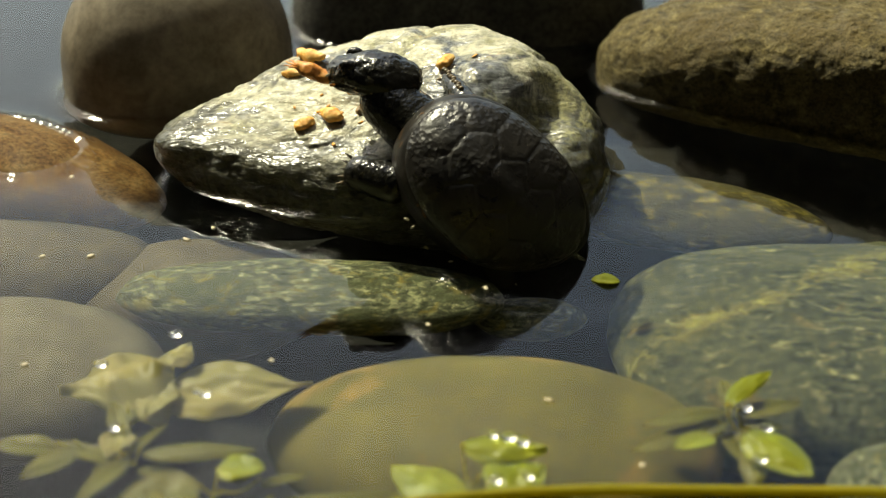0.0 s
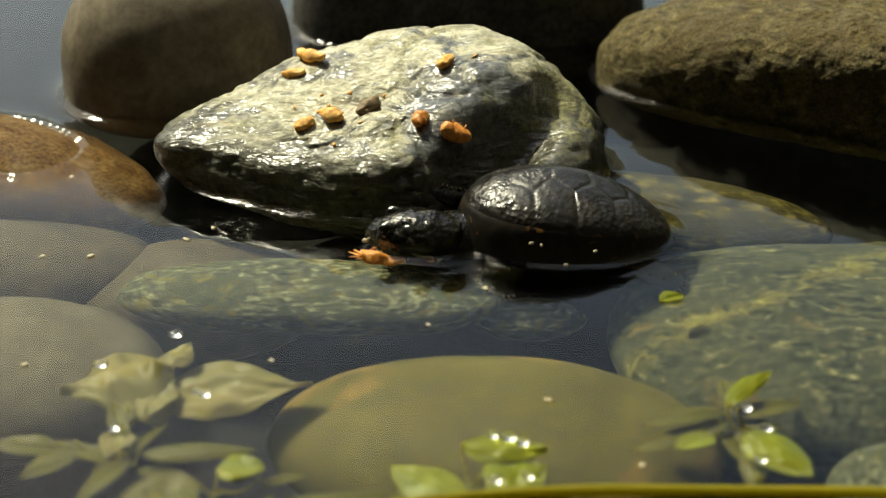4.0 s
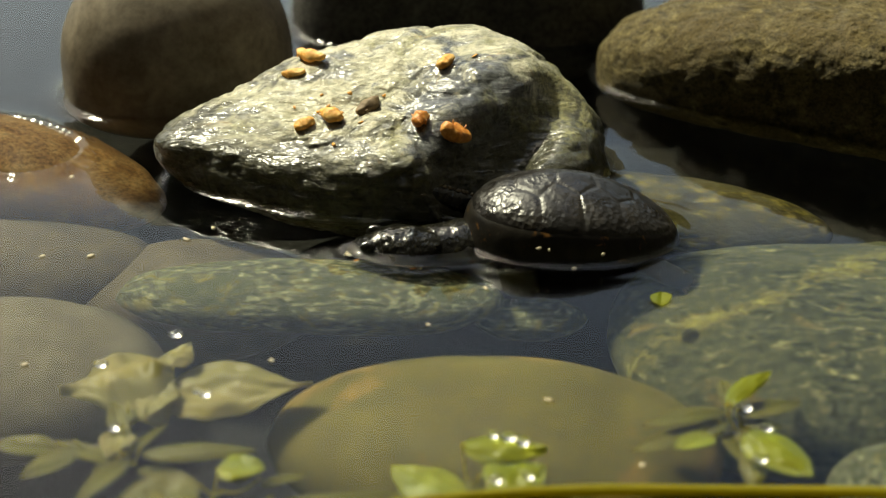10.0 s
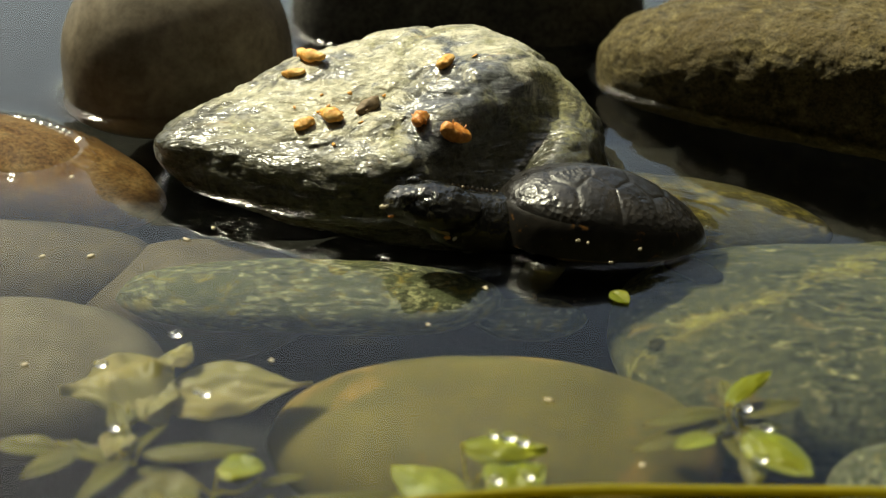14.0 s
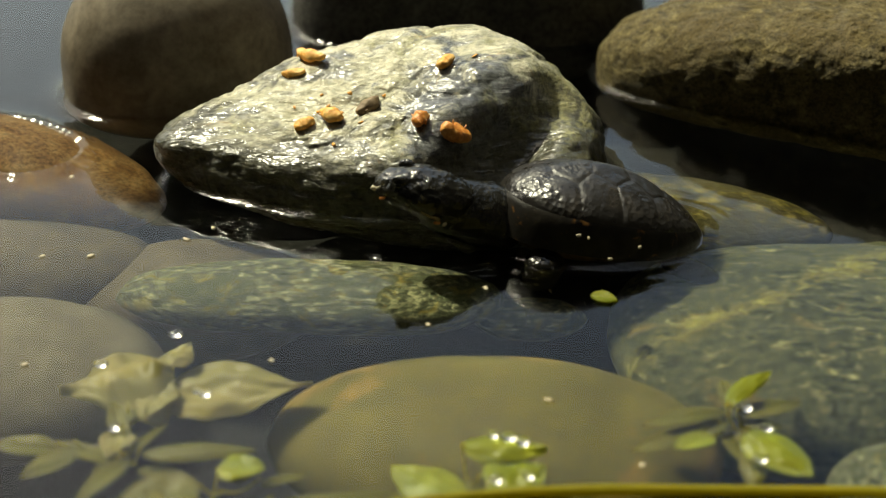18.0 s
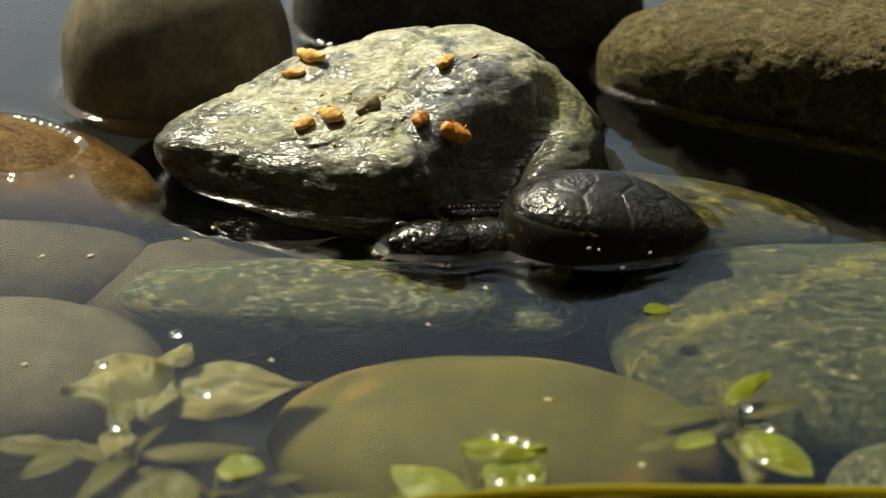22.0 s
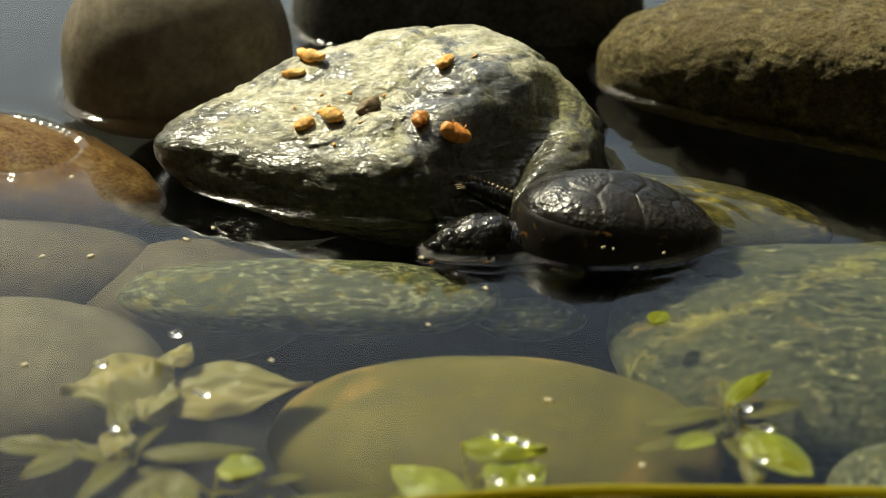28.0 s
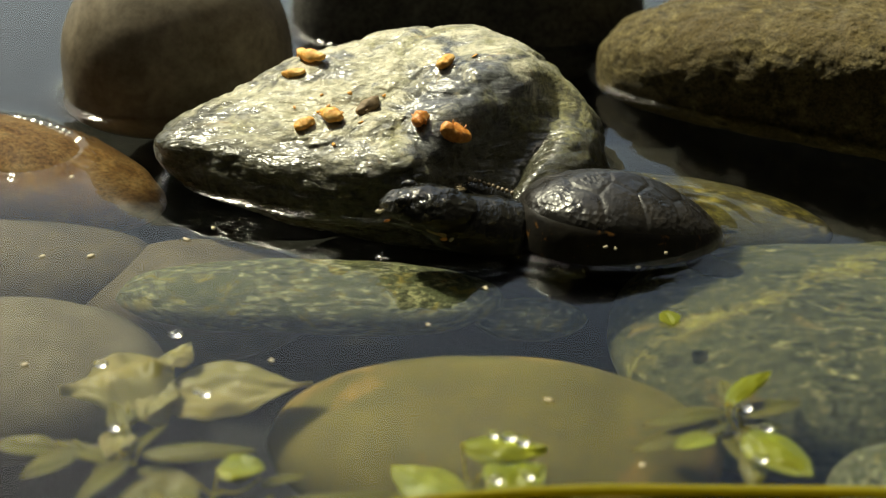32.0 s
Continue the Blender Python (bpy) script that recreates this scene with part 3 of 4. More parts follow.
def head_bm():
    bm = ball(5)
    for v in bm.verts:
        x, y, z = v.co
        s = (1 - x) / 2
        wide = 0.0104 * (0.70 + 0.30 * min(1, (1 - s) * 2.0) ** 0.6)
        high = 0.0079 * (0.76 + 0.24 * min(1, (1 - s) * 1.8))
        q = Vector((x * 0.0168, y * wide, z * high + (0.0008 if z > 0 else 0)))
        q.z -= 0.0012 * max(0, -x) ** 2
        groove = math.exp(-((z + 0.22) / 0.07) ** 2) * max(0, min(1, (-x + 0.3) * 2))
        q -= Vector((0, y, z)).normalized() * 0.0006 * groove if abs(y) + abs(z) > 0.01 else Vector()
        v.co = q * 1.04 + v.co * (0.0009 * noise.fractal(q * 150, 1.0, 2.0, 2) + 0.0004 * noise.fractal(q * 600, 1.0, 2.0, 3))
    return bm


head = part("head", head_bm(), M_SKIN, turtle, "wet black head with dull yellow marks")
for side in (-1, 1):
    eye = ball(2)
    bmesh.ops.scale(eye, vec=(0.0017, 0.0012, 0.0017), verts=eye.verts)
    part("eye", eye, M_EYE, head, at=pose(-0.0082, side * 0.0078, 0.0034))
    lid = ball(2)
    bmesh.ops.scale(lid, vec=(0.0034, 0.0021, 0.0026), verts=lid.verts)
    part("eyelid", lid, M_SKIN, head, at=pose(-0.0078, side * 0.0066, 0.0048))
    stripe = bmesh.new()
    rod(stripe, (-0.0045, side * 0.0090, -0.0016), (0.0078, side * 0.0098, -0.0040), 0.0005, 0.0007)
    part("stripe", stripe, M_STRIPE, head, "dull yellow stripe")
beak = ball(2)
bmesh.ops.scale(beak, vec=(0.0016, 0.0030, 0.0008), verts=beak.verts)
part("beak", beak, M_STRIPE, head, "pale beak", pose(-0.0134, 0, -0.0030))


for x, y, z, turn, mat in ((-0.0165, -0.0040, -0.0012, 15, M_CRUMB), (-0.0150, -0.0062, 0.0004, 60, M_CRUMB), (-0.0172, -0.0010, -0.0024, 100, M_CRUMB), (-0.0128, -0.0070, -0.0026, 35, M_BITE), (0.0070, -0.0098, -0.0052, 20, M_BITE), (0.0098, -0.0096, -0.0050, 70, M_CRUMB)):
    scrap = rock_bm((0.0015, 0.0005, 0.0006), detail=2, bumps=((300, 0.5),), seed=turn)
    part("crumb", scrap, mat, head, "wet scrap of food on the head", pose(x, y, z, 0, 0, turn))


def tube_bm(length, r0, r1, seed=0.0, wrinkle=0.06):
    """A wrinkled limb from the origin along +x."""
    bm = bmesh.new()
    rings, sides = 22, 18
    rows = []
    for i in range(rings):
        s = i / (rings - 1)
        r = (r0 + (r1 - r0) * s) * (1 + wrinkle * 2.2 * noise.noise(Vector((s * 9, seed, 1)))) * max(0.05, 1 - abs(2 * s - 1) ** 5) ** 0.5
        rows.append([bm.verts.new((length * s, r * math.cos(2 * math.pi * k / sides), r * math.sin(2 * math.pi * k / sides))) for k in range(sides)])
    for a, b in zip(rows, rows[1:]):
        for k in range(sides):
            bm.faces.new((a[k], b[k], b[(k + 1) % sides], a[(k + 1) % sides]))
    bm.faces.new(rows[0]), bm.faces.new(rows[-1][::-1])
    for v in bm.verts:
        v.co += v.normal * 0.0013 * noise.fractal(v.co * 260 + Vector((seed, 0, 0)), 1.0, 2.0, 2)
    return bm


neck = part("neck", tube_bm(0.040, 0.0098, 0.0126, 0.0, 0.03), M_SKIN, turtle, "wrinkled black neck")


def leg(name, length, r0, r1, parent):
    limb = part(name, tube_bm(length, r0, r1, length * 1000, 0.04), M_SKIN, parent)
    for k in range(5):
        a = (k - 2) * 0.30
        claw = bmesh.new()
        rod(claw, (0, 0, 0), (0.0032, 0, -0.0010), 0.0006, 0.00015)
        part("claw", claw, M_CLAW, limb, at=pose(length * 0.97, math.sin(a) * r1 * 1.3, -0.0005, 0, 0, math.degrees(a) * 0.6))
    return limb


near_leg = leg("foreleg", 0.024, 0.0080, 0.0062, turtle)
far_leg = leg("foreleg", 0.033, 0.0046, 0.0034, turtle)
for k in range(11):
    bead = ball(2)
    bmesh.ops.scale(bead, vec=(0.00075, 0.0010, 0.0008), verts=bead.verts)
    part("scale", bead, M_CLAW, far_leg, "pale wet scale", pose(0.0135 + k * 0.0018, 0.0004 * math.sin(k * 2.1), 0.0044 - k * 0.00010))
near_hind = leg("hind_leg", 0.022, 0.0060, 0.0055, turtle)
near_hind.matrix_basis = pose(0.020, -0.019, -0.004, 0, 25, -35)
far_hind = leg("hind_leg", 0.022, 0.0060, 0.0055, turtle)
far_hind.matrix_basis = pose(0.016, 0.010, -0.004, 0, 40, 15)
part("tail", tube_bm(0.017, 0.0030, 0.0008), M_SKIN, turtle, at=pose(0.031, 0, -0.003, 0, 12, 0))

# the shrimp in the turtle's mouth
bite = thing("dried_shrimp", pose(-0.03, 0, 0.03), "orange dried shrimp held in the turtle's mouth", "food", "")
part("body", shrimp_bm(0.0172, 0.0031, 0.5, 5.0), M_BITE, bite)
tuft = bmesh.new()
for i in range(7):
    rod(tuft, (-0.0055, 0, 0), (-0.0095 - 0.001 * (i % 3), (i - 3) * 0.0012, 0.001 * math.sin(i * 2.1)), 0.0005, 0.0002, 5)
part("legs", tuft, M_BITE, bite)


ripple = Mat("water_ripple", 0.03)
bend = ripple.node("ShaderNodeFresnel", IOR=1.333)
clear = ripple.node("ShaderNodeBsdfTransparent")
gloss = ripple.node("ShaderNodeBsdfGlossy", Roughness=0.04)
blend = ripple.node("ShaderNodeMixShader", Fac=bend.outputs[0])
ripple.t.links.new(clear.outputs[0], blend.inputs[1])
ripple.t.links.new(gloss.outputs[0], blend.inputs[2])
ripple.t.links.new(blend.outputs[0], ripple.t.nodes["Material Output"].inputs["Surface"])
M_RIPPLE = ripple.m


def ripple_bm(half_l, half_w, reach, high, seed):
    """A low raised ring of water that clings to what stands in it and runs out in small waves."""
    bm = bmesh.new()
    na, nr = 96, 16
    rows = []
    for i in range(nr):
        u = reach * i / (nr - 1)
        row = []
        for k in range(na):
            a = 2 * math.pi * k / na
            wob = noise.noise(Vector((math.cos(a) * 2, math.sin(a) * 2, seed)))
            z = high * math.exp(-u / (reach * 0.20)) + high * 0.20 * math.sin(u / reach * 15 + wob * 4) * (1 - i / (nr - 1)) * (0.6 + wob)
            row.append(bm.verts.new(((half_l + u * 1.2) * math.cos(a), (half_w + u) * math.sin(a), max(z, 0.0) + 0.00008)))
        rows.append(row)
    for a, b in zip(rows, rows[1:]):
        for k in range(na):
            bm.faces.new((a[k], b[k], b[(k + 1) % na], a[(k + 1) % na]))
    return bm


wake = solid("water_ripple", ripple_bm(HALF_L * 0.985, HALF_W * 0.985, 0.016, 0.0020, 1.0), M_RIPPLE, pose(0.05, 0.01, 0), "clear ring of raised water round the turtle", "water ripple")
nose_wake = solid("water_ripple", ripple_bm(0.0205, 0.0112, 0.013, 0.0022, 4.0), M_RIPPLE, pose(0, 0, 0), "clear ripple round the turtle's head", "water ripple")
for ob in (wake, nose_wake):
    ob.visible_shadow = False

# crumbs that cling to the shell
for x, y, z, turn in ((-0.016, -0.0285, 0.0075, 20), (-0.0125, -0.0290, 0.0070, 80), (0.006, -0.0290, 0.0052, 40), (-0.004, -0.030, 0.0005, 10)):
    crumb = rock_bm((0.0012, 0.0004, 0.0005), detail=2, bumps=((300, 0.5),), seed=turn)
    part("crumb", crumb, M_CRUMB, turtle, "pale crumb stuck to the shell", pose(x, y, z, 0, 0, turn))


# ---- floating bits and plants ----
def blade_bm(length, width, arch=0.15, cup=0.2, tip=0.6, seed=0.0, thick=0.00035, crumple=0.12, end=0.75):
    """A thin leaf along +x with a sunken midrib and side veins, bent, cupped and a little crumpled."""
    bm = bmesh.new()
    n, m = 30, 9
    top = []
    peak = (tip / (tip + end)) ** tip * (end / (tip + end)) ** end
    sway = 0.12 * length * math.sin(seed * 2.3)
    for i in range(n + 1):
        s = i / n
        w = width * max(0.03, s ** tip * (1 - s) ** end / peak)
        w *= 1 + 0.10 * noise.noise(Vector((s * 7, seed, 0)))
        row = []
        for k in range(-m, m + 1):
            q = k / m
            z = arch * length * math.sin(math.pi * s) * 0.6 + cup * w * abs(q) ** 1.6
            z -= 0.00035 * math.exp(-(q * 6) ** 2) + 0.00012 * abs(math.sin((s * 9 - abs(q) * 1.6) * math.pi)) ** 6
            z += crumple * width * noise.fractal(Vector((s * 2.6, q * 1.4, seed)), 1.0, 2.0, 3)
            row.append(bm.verts.new((length * s, w * q + sway * s * s, z)))
        top.append(row)
    for a, b in zip(top, top[1:]):
        for k in range(2 * m):
            bm.faces.new((a[k], b[k], b[k + 1], a[k + 1]))
    low = bmesh.ops.extrude_face_region(bm, geom=bm.faces[:])
    for v in low["geom"]:
        if isinstance(v, bmesh.types.BMVert):
            v.co.z -= thick
    bmesh.ops.recalc_face_normals(bm, faces=bm.faces)
    return bm


def plant(name, at, label, leaves, category="plant"):
    ob = thing(name, at, label, category, "floating plants")
    root = Vector((sum(l[0] for l in leaves) / len(leaves), sum(l[1] for l in leaves) / len(leaves), -0.012))
    for i, l in enumerate(leaves):
        stalk = bmesh.new()
        a, b = Vector(l[:3]) - Vector((0, 0, 0.0014)), root + Vector((0.004 * math.sin(i * 2.0), 0.004 * math.cos(i * 2.0), 0))
        last = a
        for k in range(1, 7):
            p = a.lerp(b, k / 6) + Vector((0, 0, -0.004 * math.sin(math.pi * k / 6)))
            rod(stalk, last, p, 0.0003, 0.00035, 6)
            last = p
        part("stalk", stalk, M_STEM, ob)
    for i, (x, y, z, turn, tilt, length, width, mat, arch, cup) in enumerate(leaves):
        part("leaf", blade_bm(length, width * (1.15 if mat == M_PALE else 0.82), arch * 0.8, cup, 0.55, i * 3.1 + length * 900, 0.00035, 0.26 if mat == M_PALE else 0.16, 1.3 if mat == M_PALE else 0.8), mat, ob, at=pose(x, y, z - (0.0036 if mat == M_PALE else 0.0055 if mat == M_LEAF else 0.0018), 0, tilt, turn))
    return ob


plant("floating_leaf", pose(-0.0814, -0.0790, 0.0006), "pale curled dead leaves floating on the pond", (
    (0.0010, 0.0022, 0.0000, -158, 0, 0.0330, 0.0175, M_PALE, 0.16, -0.45),
    (0.0001, -0.0028, -0.0035, -4, 0, 0.0425, 0.0140, M_PALE, 0.05, -0.25),
    (-0.0005, 0.0048, 0.0010, 77, 0, 0.0136, 0.0048, M_PALE, 0.20, -0.60),
    (-0.0082, -0.0289, -0.0020, -94, 0, 0.0131, 0.0045, M_PALE, 0.10, 0.20),
    (-0.0008, -0.0032, -0.0020, -103, 0, 0.0201, 0.0060, M_PALE, 0.10, -0.20)), "leaf")
plant("water_plant", pose(-0.0875, -0.1188, 0.0006), "tangle of thin green water plant leaves", (
    (0.0000, 0.0000, -0.0020, 58, 0, 0.0195, 0.0020, M_LEAF, 0.10, 0.20),
    (0.0048, 0.0016, -0.0010, 2, 0, 0.0314, 0.0052, M_LEAF, 0.10, -0.30),
    (-0.0005, -0.0016, -0.0030, 159, 0, 0.0226, 0.0040, M_LEAF, 0.10, 0.20),
    (-0.0190, 0.0054, -0.0030, 178, 0, 0.0188, 0.0060, M_LEAF, 0.10, 0.20),
    (-0.0144, 0.0059, -0.0020, -121, 0, 0.0186, 0.0060, M_LEAF, 0.10, -0.20),
    (0.0011, 0.0000, -0.0020, -111, 0, 0.0218, 0.0042, M_LEAF, 0.10, 0.20),
    (-0.0014, 0.0046, -0.0010, 104, 0, 0.0251, 0.0035, M_LEAF, 0.15, 0.20),
    (-0.0035, 0.0260, -0.0030, -103, 0, 0.0134, 0.0050, M_LEAF, 0.10, 0.20),
    (-0.0016, 0.0005, -0.0050, -126, 0, 0.0081, 0.0040, M_LEAF, 0.10, 0.10),
    (0.0042, -0.0021, -0.0060, -15, 0, 0.0149, 0.0035, M_LEAF, 0.10, 0.10)))
plant("water_plant", pose(-0.0641, -0.1343, 0.0006), "broad pale green leaves floating on the pond", (
    (0.0000, 0.0000, -0.0010, -173, 0, 0.0214, 0.0105, M_LEAF, 0.03, 0.10),
    (-0.0115, -0.0039, -0.0015, 21, 0, 0.0122, 0.0095, M_LEAF, 0.03, 0.10),
    (0.0041, 0.0066, 0.0006, -7, 0, 0.0123, 0.0072, M_BRIGHT, 0.04, 0.10),
    (0.0155, 0.0043, -0.0030, 24, 0, 0.0126, 0.0024, M_LEAF, 0.06, 0.10),
    (0.0195, -0.0044, -0.0020, 3, 0, 0.0323, 0.0030, M_LEAF, 0.03, 0.10)))
plant("water_plant", pose(0.0052, -0.1183, 0.0006), "rosette of glossy green floating leaves", (
    (0.0000, 0.0000, 0.0020, -1, 0, 0.0231, 0.0085, M_BRIGHT, 0.14, -0.55),
    (0.0063, -0.0170, 0.0010, 27, 0, 0.0178, 0.0105, M_BRIGHT, 0.12, -0.35),
    (-0.0003, -0.0219, -0.0015, 140, 0, 0.0236, 0.0095, M_BRIGHT, 0.10, -0.20),
    (-0.0029, -0.0276, 0.0000, 151, 0, 0.0186, 0.0068, M_LEAF, 0.10, -0.20),
    (0.0044, -0.0228, 0.0010, -6, 0, 0.0117, 0.0075, M_BRIGHT, 0.10, -0.20),
    (0.0047, -0.0104, -0.0020, -114, 0, 0.0109, 0.0050, M_LEAF, 0.10, -0.20)))
plant("water_plant", pose(0.0813, -0.0970, 0.0006), "sprig of green leaves lying on the water", (
    (0.0000, 0.0000, 0.0010, 54, 0, 0.0234, 0.0040, M_BRIGHT, 0.18, -0.40),
    (-0.0007, -0.0006, 0.0000, -167, 0, 0.0252, 0.0046, M_LEAF, 0.08, 0.20),
    (-0.0029, -0.0047, -0.0040, -150, 0, 0.0291, 0.0050, M_LEAF, 0.05, 0.20),
    (-0.0066, -0.0145, -0.0010, -146, 0, 0.0130, 0.0046, M_BRIGHT, 0.10, 0.20),
    (0.0025, -0.0012, -0.0010, 13, 0, 0.0209, 0.0046, M_LEAF, 0.08, 0.20),
    (0.0029, -0.0137, 0.0010, -54, 0, 0.0250, 0.0098, M_BRIGHT, 0.12, -0.45),
    (0.0027, 0.0042, -0.0030, 99, 0, 0.0150, 0.0035, M_LEAF, 0.15, 0.10),
    (-0.0009, -0.0023, -0.0020, -139, 0, 0.0130, 0.0042, M_LEAF, 0.10, 0.10),
    (0.0008, -0.0061, -0.0050, -92, 0, 0.0152, 0.0050, M_LEAF, 0.08, 0.10),
    (0.0038, -0.0159, -0.0020, -92, 0, 0.0197, 0.0050, M_LEAF, 0.10, -0.20),
    (0.0034, -0.0023, -0.0040, -18, 0, 0.0123, 0.0035, M_LEAF, 0.08, 0.10)))

# Water beads added only to catch sun glints at these spots.
drop = Mat("glint_bead", 0.16)
drop.b.inputs["Transmission Weight"].default_value = 1.0
drop.b.inputs["IOR"].default_value = 1.333
M_GLINT_BEAD = drop.m
for k, (x, y) in enumerate(((-0.0703, -0.0949), (-0.0678, -0.0964), (-0.1009, -0.0806), (-0.0904, -0.1134), (0.0137, -0.1375), (0.0179, -0.1183), (0.0136, -0.1172), (0.0216, -0.1204), (0.0841, -0.1282), (0.0852, -0.1036), (0.0888, -0.1137), (-0.0817, -0.0629), (0.0223, -0.1358))):
    bead = rock_bm((0.0016 + 0.0004 * (k % 3), 0.0016 + 0.0003 * (k % 2), 0.0011), detail=4, bumps=())
    bead_ob = solid("glint_bead", bead, M_GLINT_BEAD, pose(x, y, 0.0031), "clear bead of water added for a sun glint on a floating leaf", "water drop", "drops on the leaves")
    bead_ob.visible_shadow = False
for k, (x, y) in enumerate(((-0.0048, -0.0529), (-0.1368, -0.0059), (-0.1418, 0.0599), (0.0301, -0.0958), (-0.1244, -0.0767), (-0.1204, -0.0059), (-0.0814, 0.0159), (-0.0896, 0.0070), (-0.0514, -0.0742), (0.0529, -0.1277), (0.0141, -0.0289))):
    flake = rock_bm((0.0011 + 0.0003 * (k % 4), 0.0007 + 0.0002 * (k % 3), 0.0004), detail=2, bumps=((300, 0.5),), seed=k * 1.7)
    solid("crumb", flake, M_CRUMB, pose(x, y, 0.0004, 0, 0, k * 47), "tiny pale crumb floating on the water", "crumb", "floating crumbs")
stem_bm = bmesh.new()
loops = []
for i in range(61):
    x = -0.055 + i * 0.0032
    c = Vector((x, -0.1388 - 0.75 * (x - 0.067) ** 2, 0.0006 + 0.0004 * math.sin(x * 60)))
    r = 0.0009 + 0.0008 * min(1, max(0, (x + 0.01) / 0.05))
    loops.append([stem_bm.verts.new(c + Vector((0, r * math.cos(a * math.pi / 5), r * math.sin(a * math.pi / 5)))) for a in range(10)])
for a, b in zip(loops, loops[1:]):
    for k in range(10):
        stem_bm.faces.new((a[k], b[k], b[(k + 1) % 10], a[(k + 1) % 10]))
solid("plant_stem", stem_bm, M_STEM, pose(0, 0, 0), "yellow-green reed stem floating on the water", "plant stem")

duckweed = solid("duckweed", blade_bm(0.009, 0.0035, 0.05, 0.1, 0.9, 2.0), M_BRIGHT, pose(0.07, -0.03, 0.0005), "small bright green leaf drifting on the pond", "leaf")


# ---- what moves ----
def mixed(table, t):
    """The numbers of a table at the time t, between its rows."""
    for a, b in zip(table, table[1:]):
        if t <= b[0]:
            k = (t - a[0]) / (b[0] - a[0])
            return [p + (q - p) * max(k, 0) for p, q in zip(a[1:], b[1:])]
    return list(table[-1][1:])


def aim(base, tip, roll=0):
    """A pose at base whose +x points at tip."""
    return Matrix.Translation(base) @ (Vector(tip) - Vector(base)).to_track_quat("X", "Z").to_matrix().to_4x4() @ pose(0, 0, 0, roll)


# t, x, y, z, roll, pitch, turn
BODY = ((0, 0.017, 0.012, 0.016, 50, 40, -18), (0.7, 0.017, 0.012, 0.017, 50, 40, -18), (0.8, 0.02, 0.012, 0.0145, 54, 34, -14), (0.9, 0.028, 0.011, 0.0135, 60, 24, -8), (1.1, 0.029, 0.011, 0.0135, 58, 22, -8),
    (1.2, 0.031, 0.011, 0.0115, 44, 16, -5), (1.5, 0.035, 0.0125, 0.0055, 16, 10, 0), (2, 0.04, 0.0135, 0.001, -3, 5, 3), (3, 0.043, 0.0135, 0.001, -3, 4, 4), (6, 0.042, 0.0135, -0.001, -3, 1.5, 4),
    (8, 0.044, 0.0135, -0.001, -3, 2, 4), (9, 0.045, 0.0135, 0, -3, 2.5, 4), (10, 0.045, 0.0135, -0.001, -3, 1.5, 5), (11, 0.05, 0.0135, 0, -3, 4.5, 7), (12, 0.054, 0.0135, 0.001, -3, 6, 9),
    (14.5, 0.055, 0.0135, 0.001, -3, 6, 9.4), (17, 0.056, 0.0135, 0.001, -3, 7, 9.7), (18, 0.054, 0.0135, 0.002, -3, 9.5, 9.9), (18.6, 0.056, 0.0135, 0, -3, 6.5, 9.9), (19, 0.056, 0.0135, 0, -3, 6, 10),
    (20, 0.0565, 0.0135, -0.001, -3, 4, 13), (23, 0.057, 0.0135, -0.001, -3, 4, 13.2), (25, 0.058, 0.0135, -0.001, -3, 4.5, 13.4), (28, 0.061, 0.0135, -0.001, -3, 5.5, 13.7), (31, 0.061, 0.0135, -0.001, -3, 5.5, 13.9),
    (32, 0.0615, 0.0135, -0.001, -3, 6, 14))
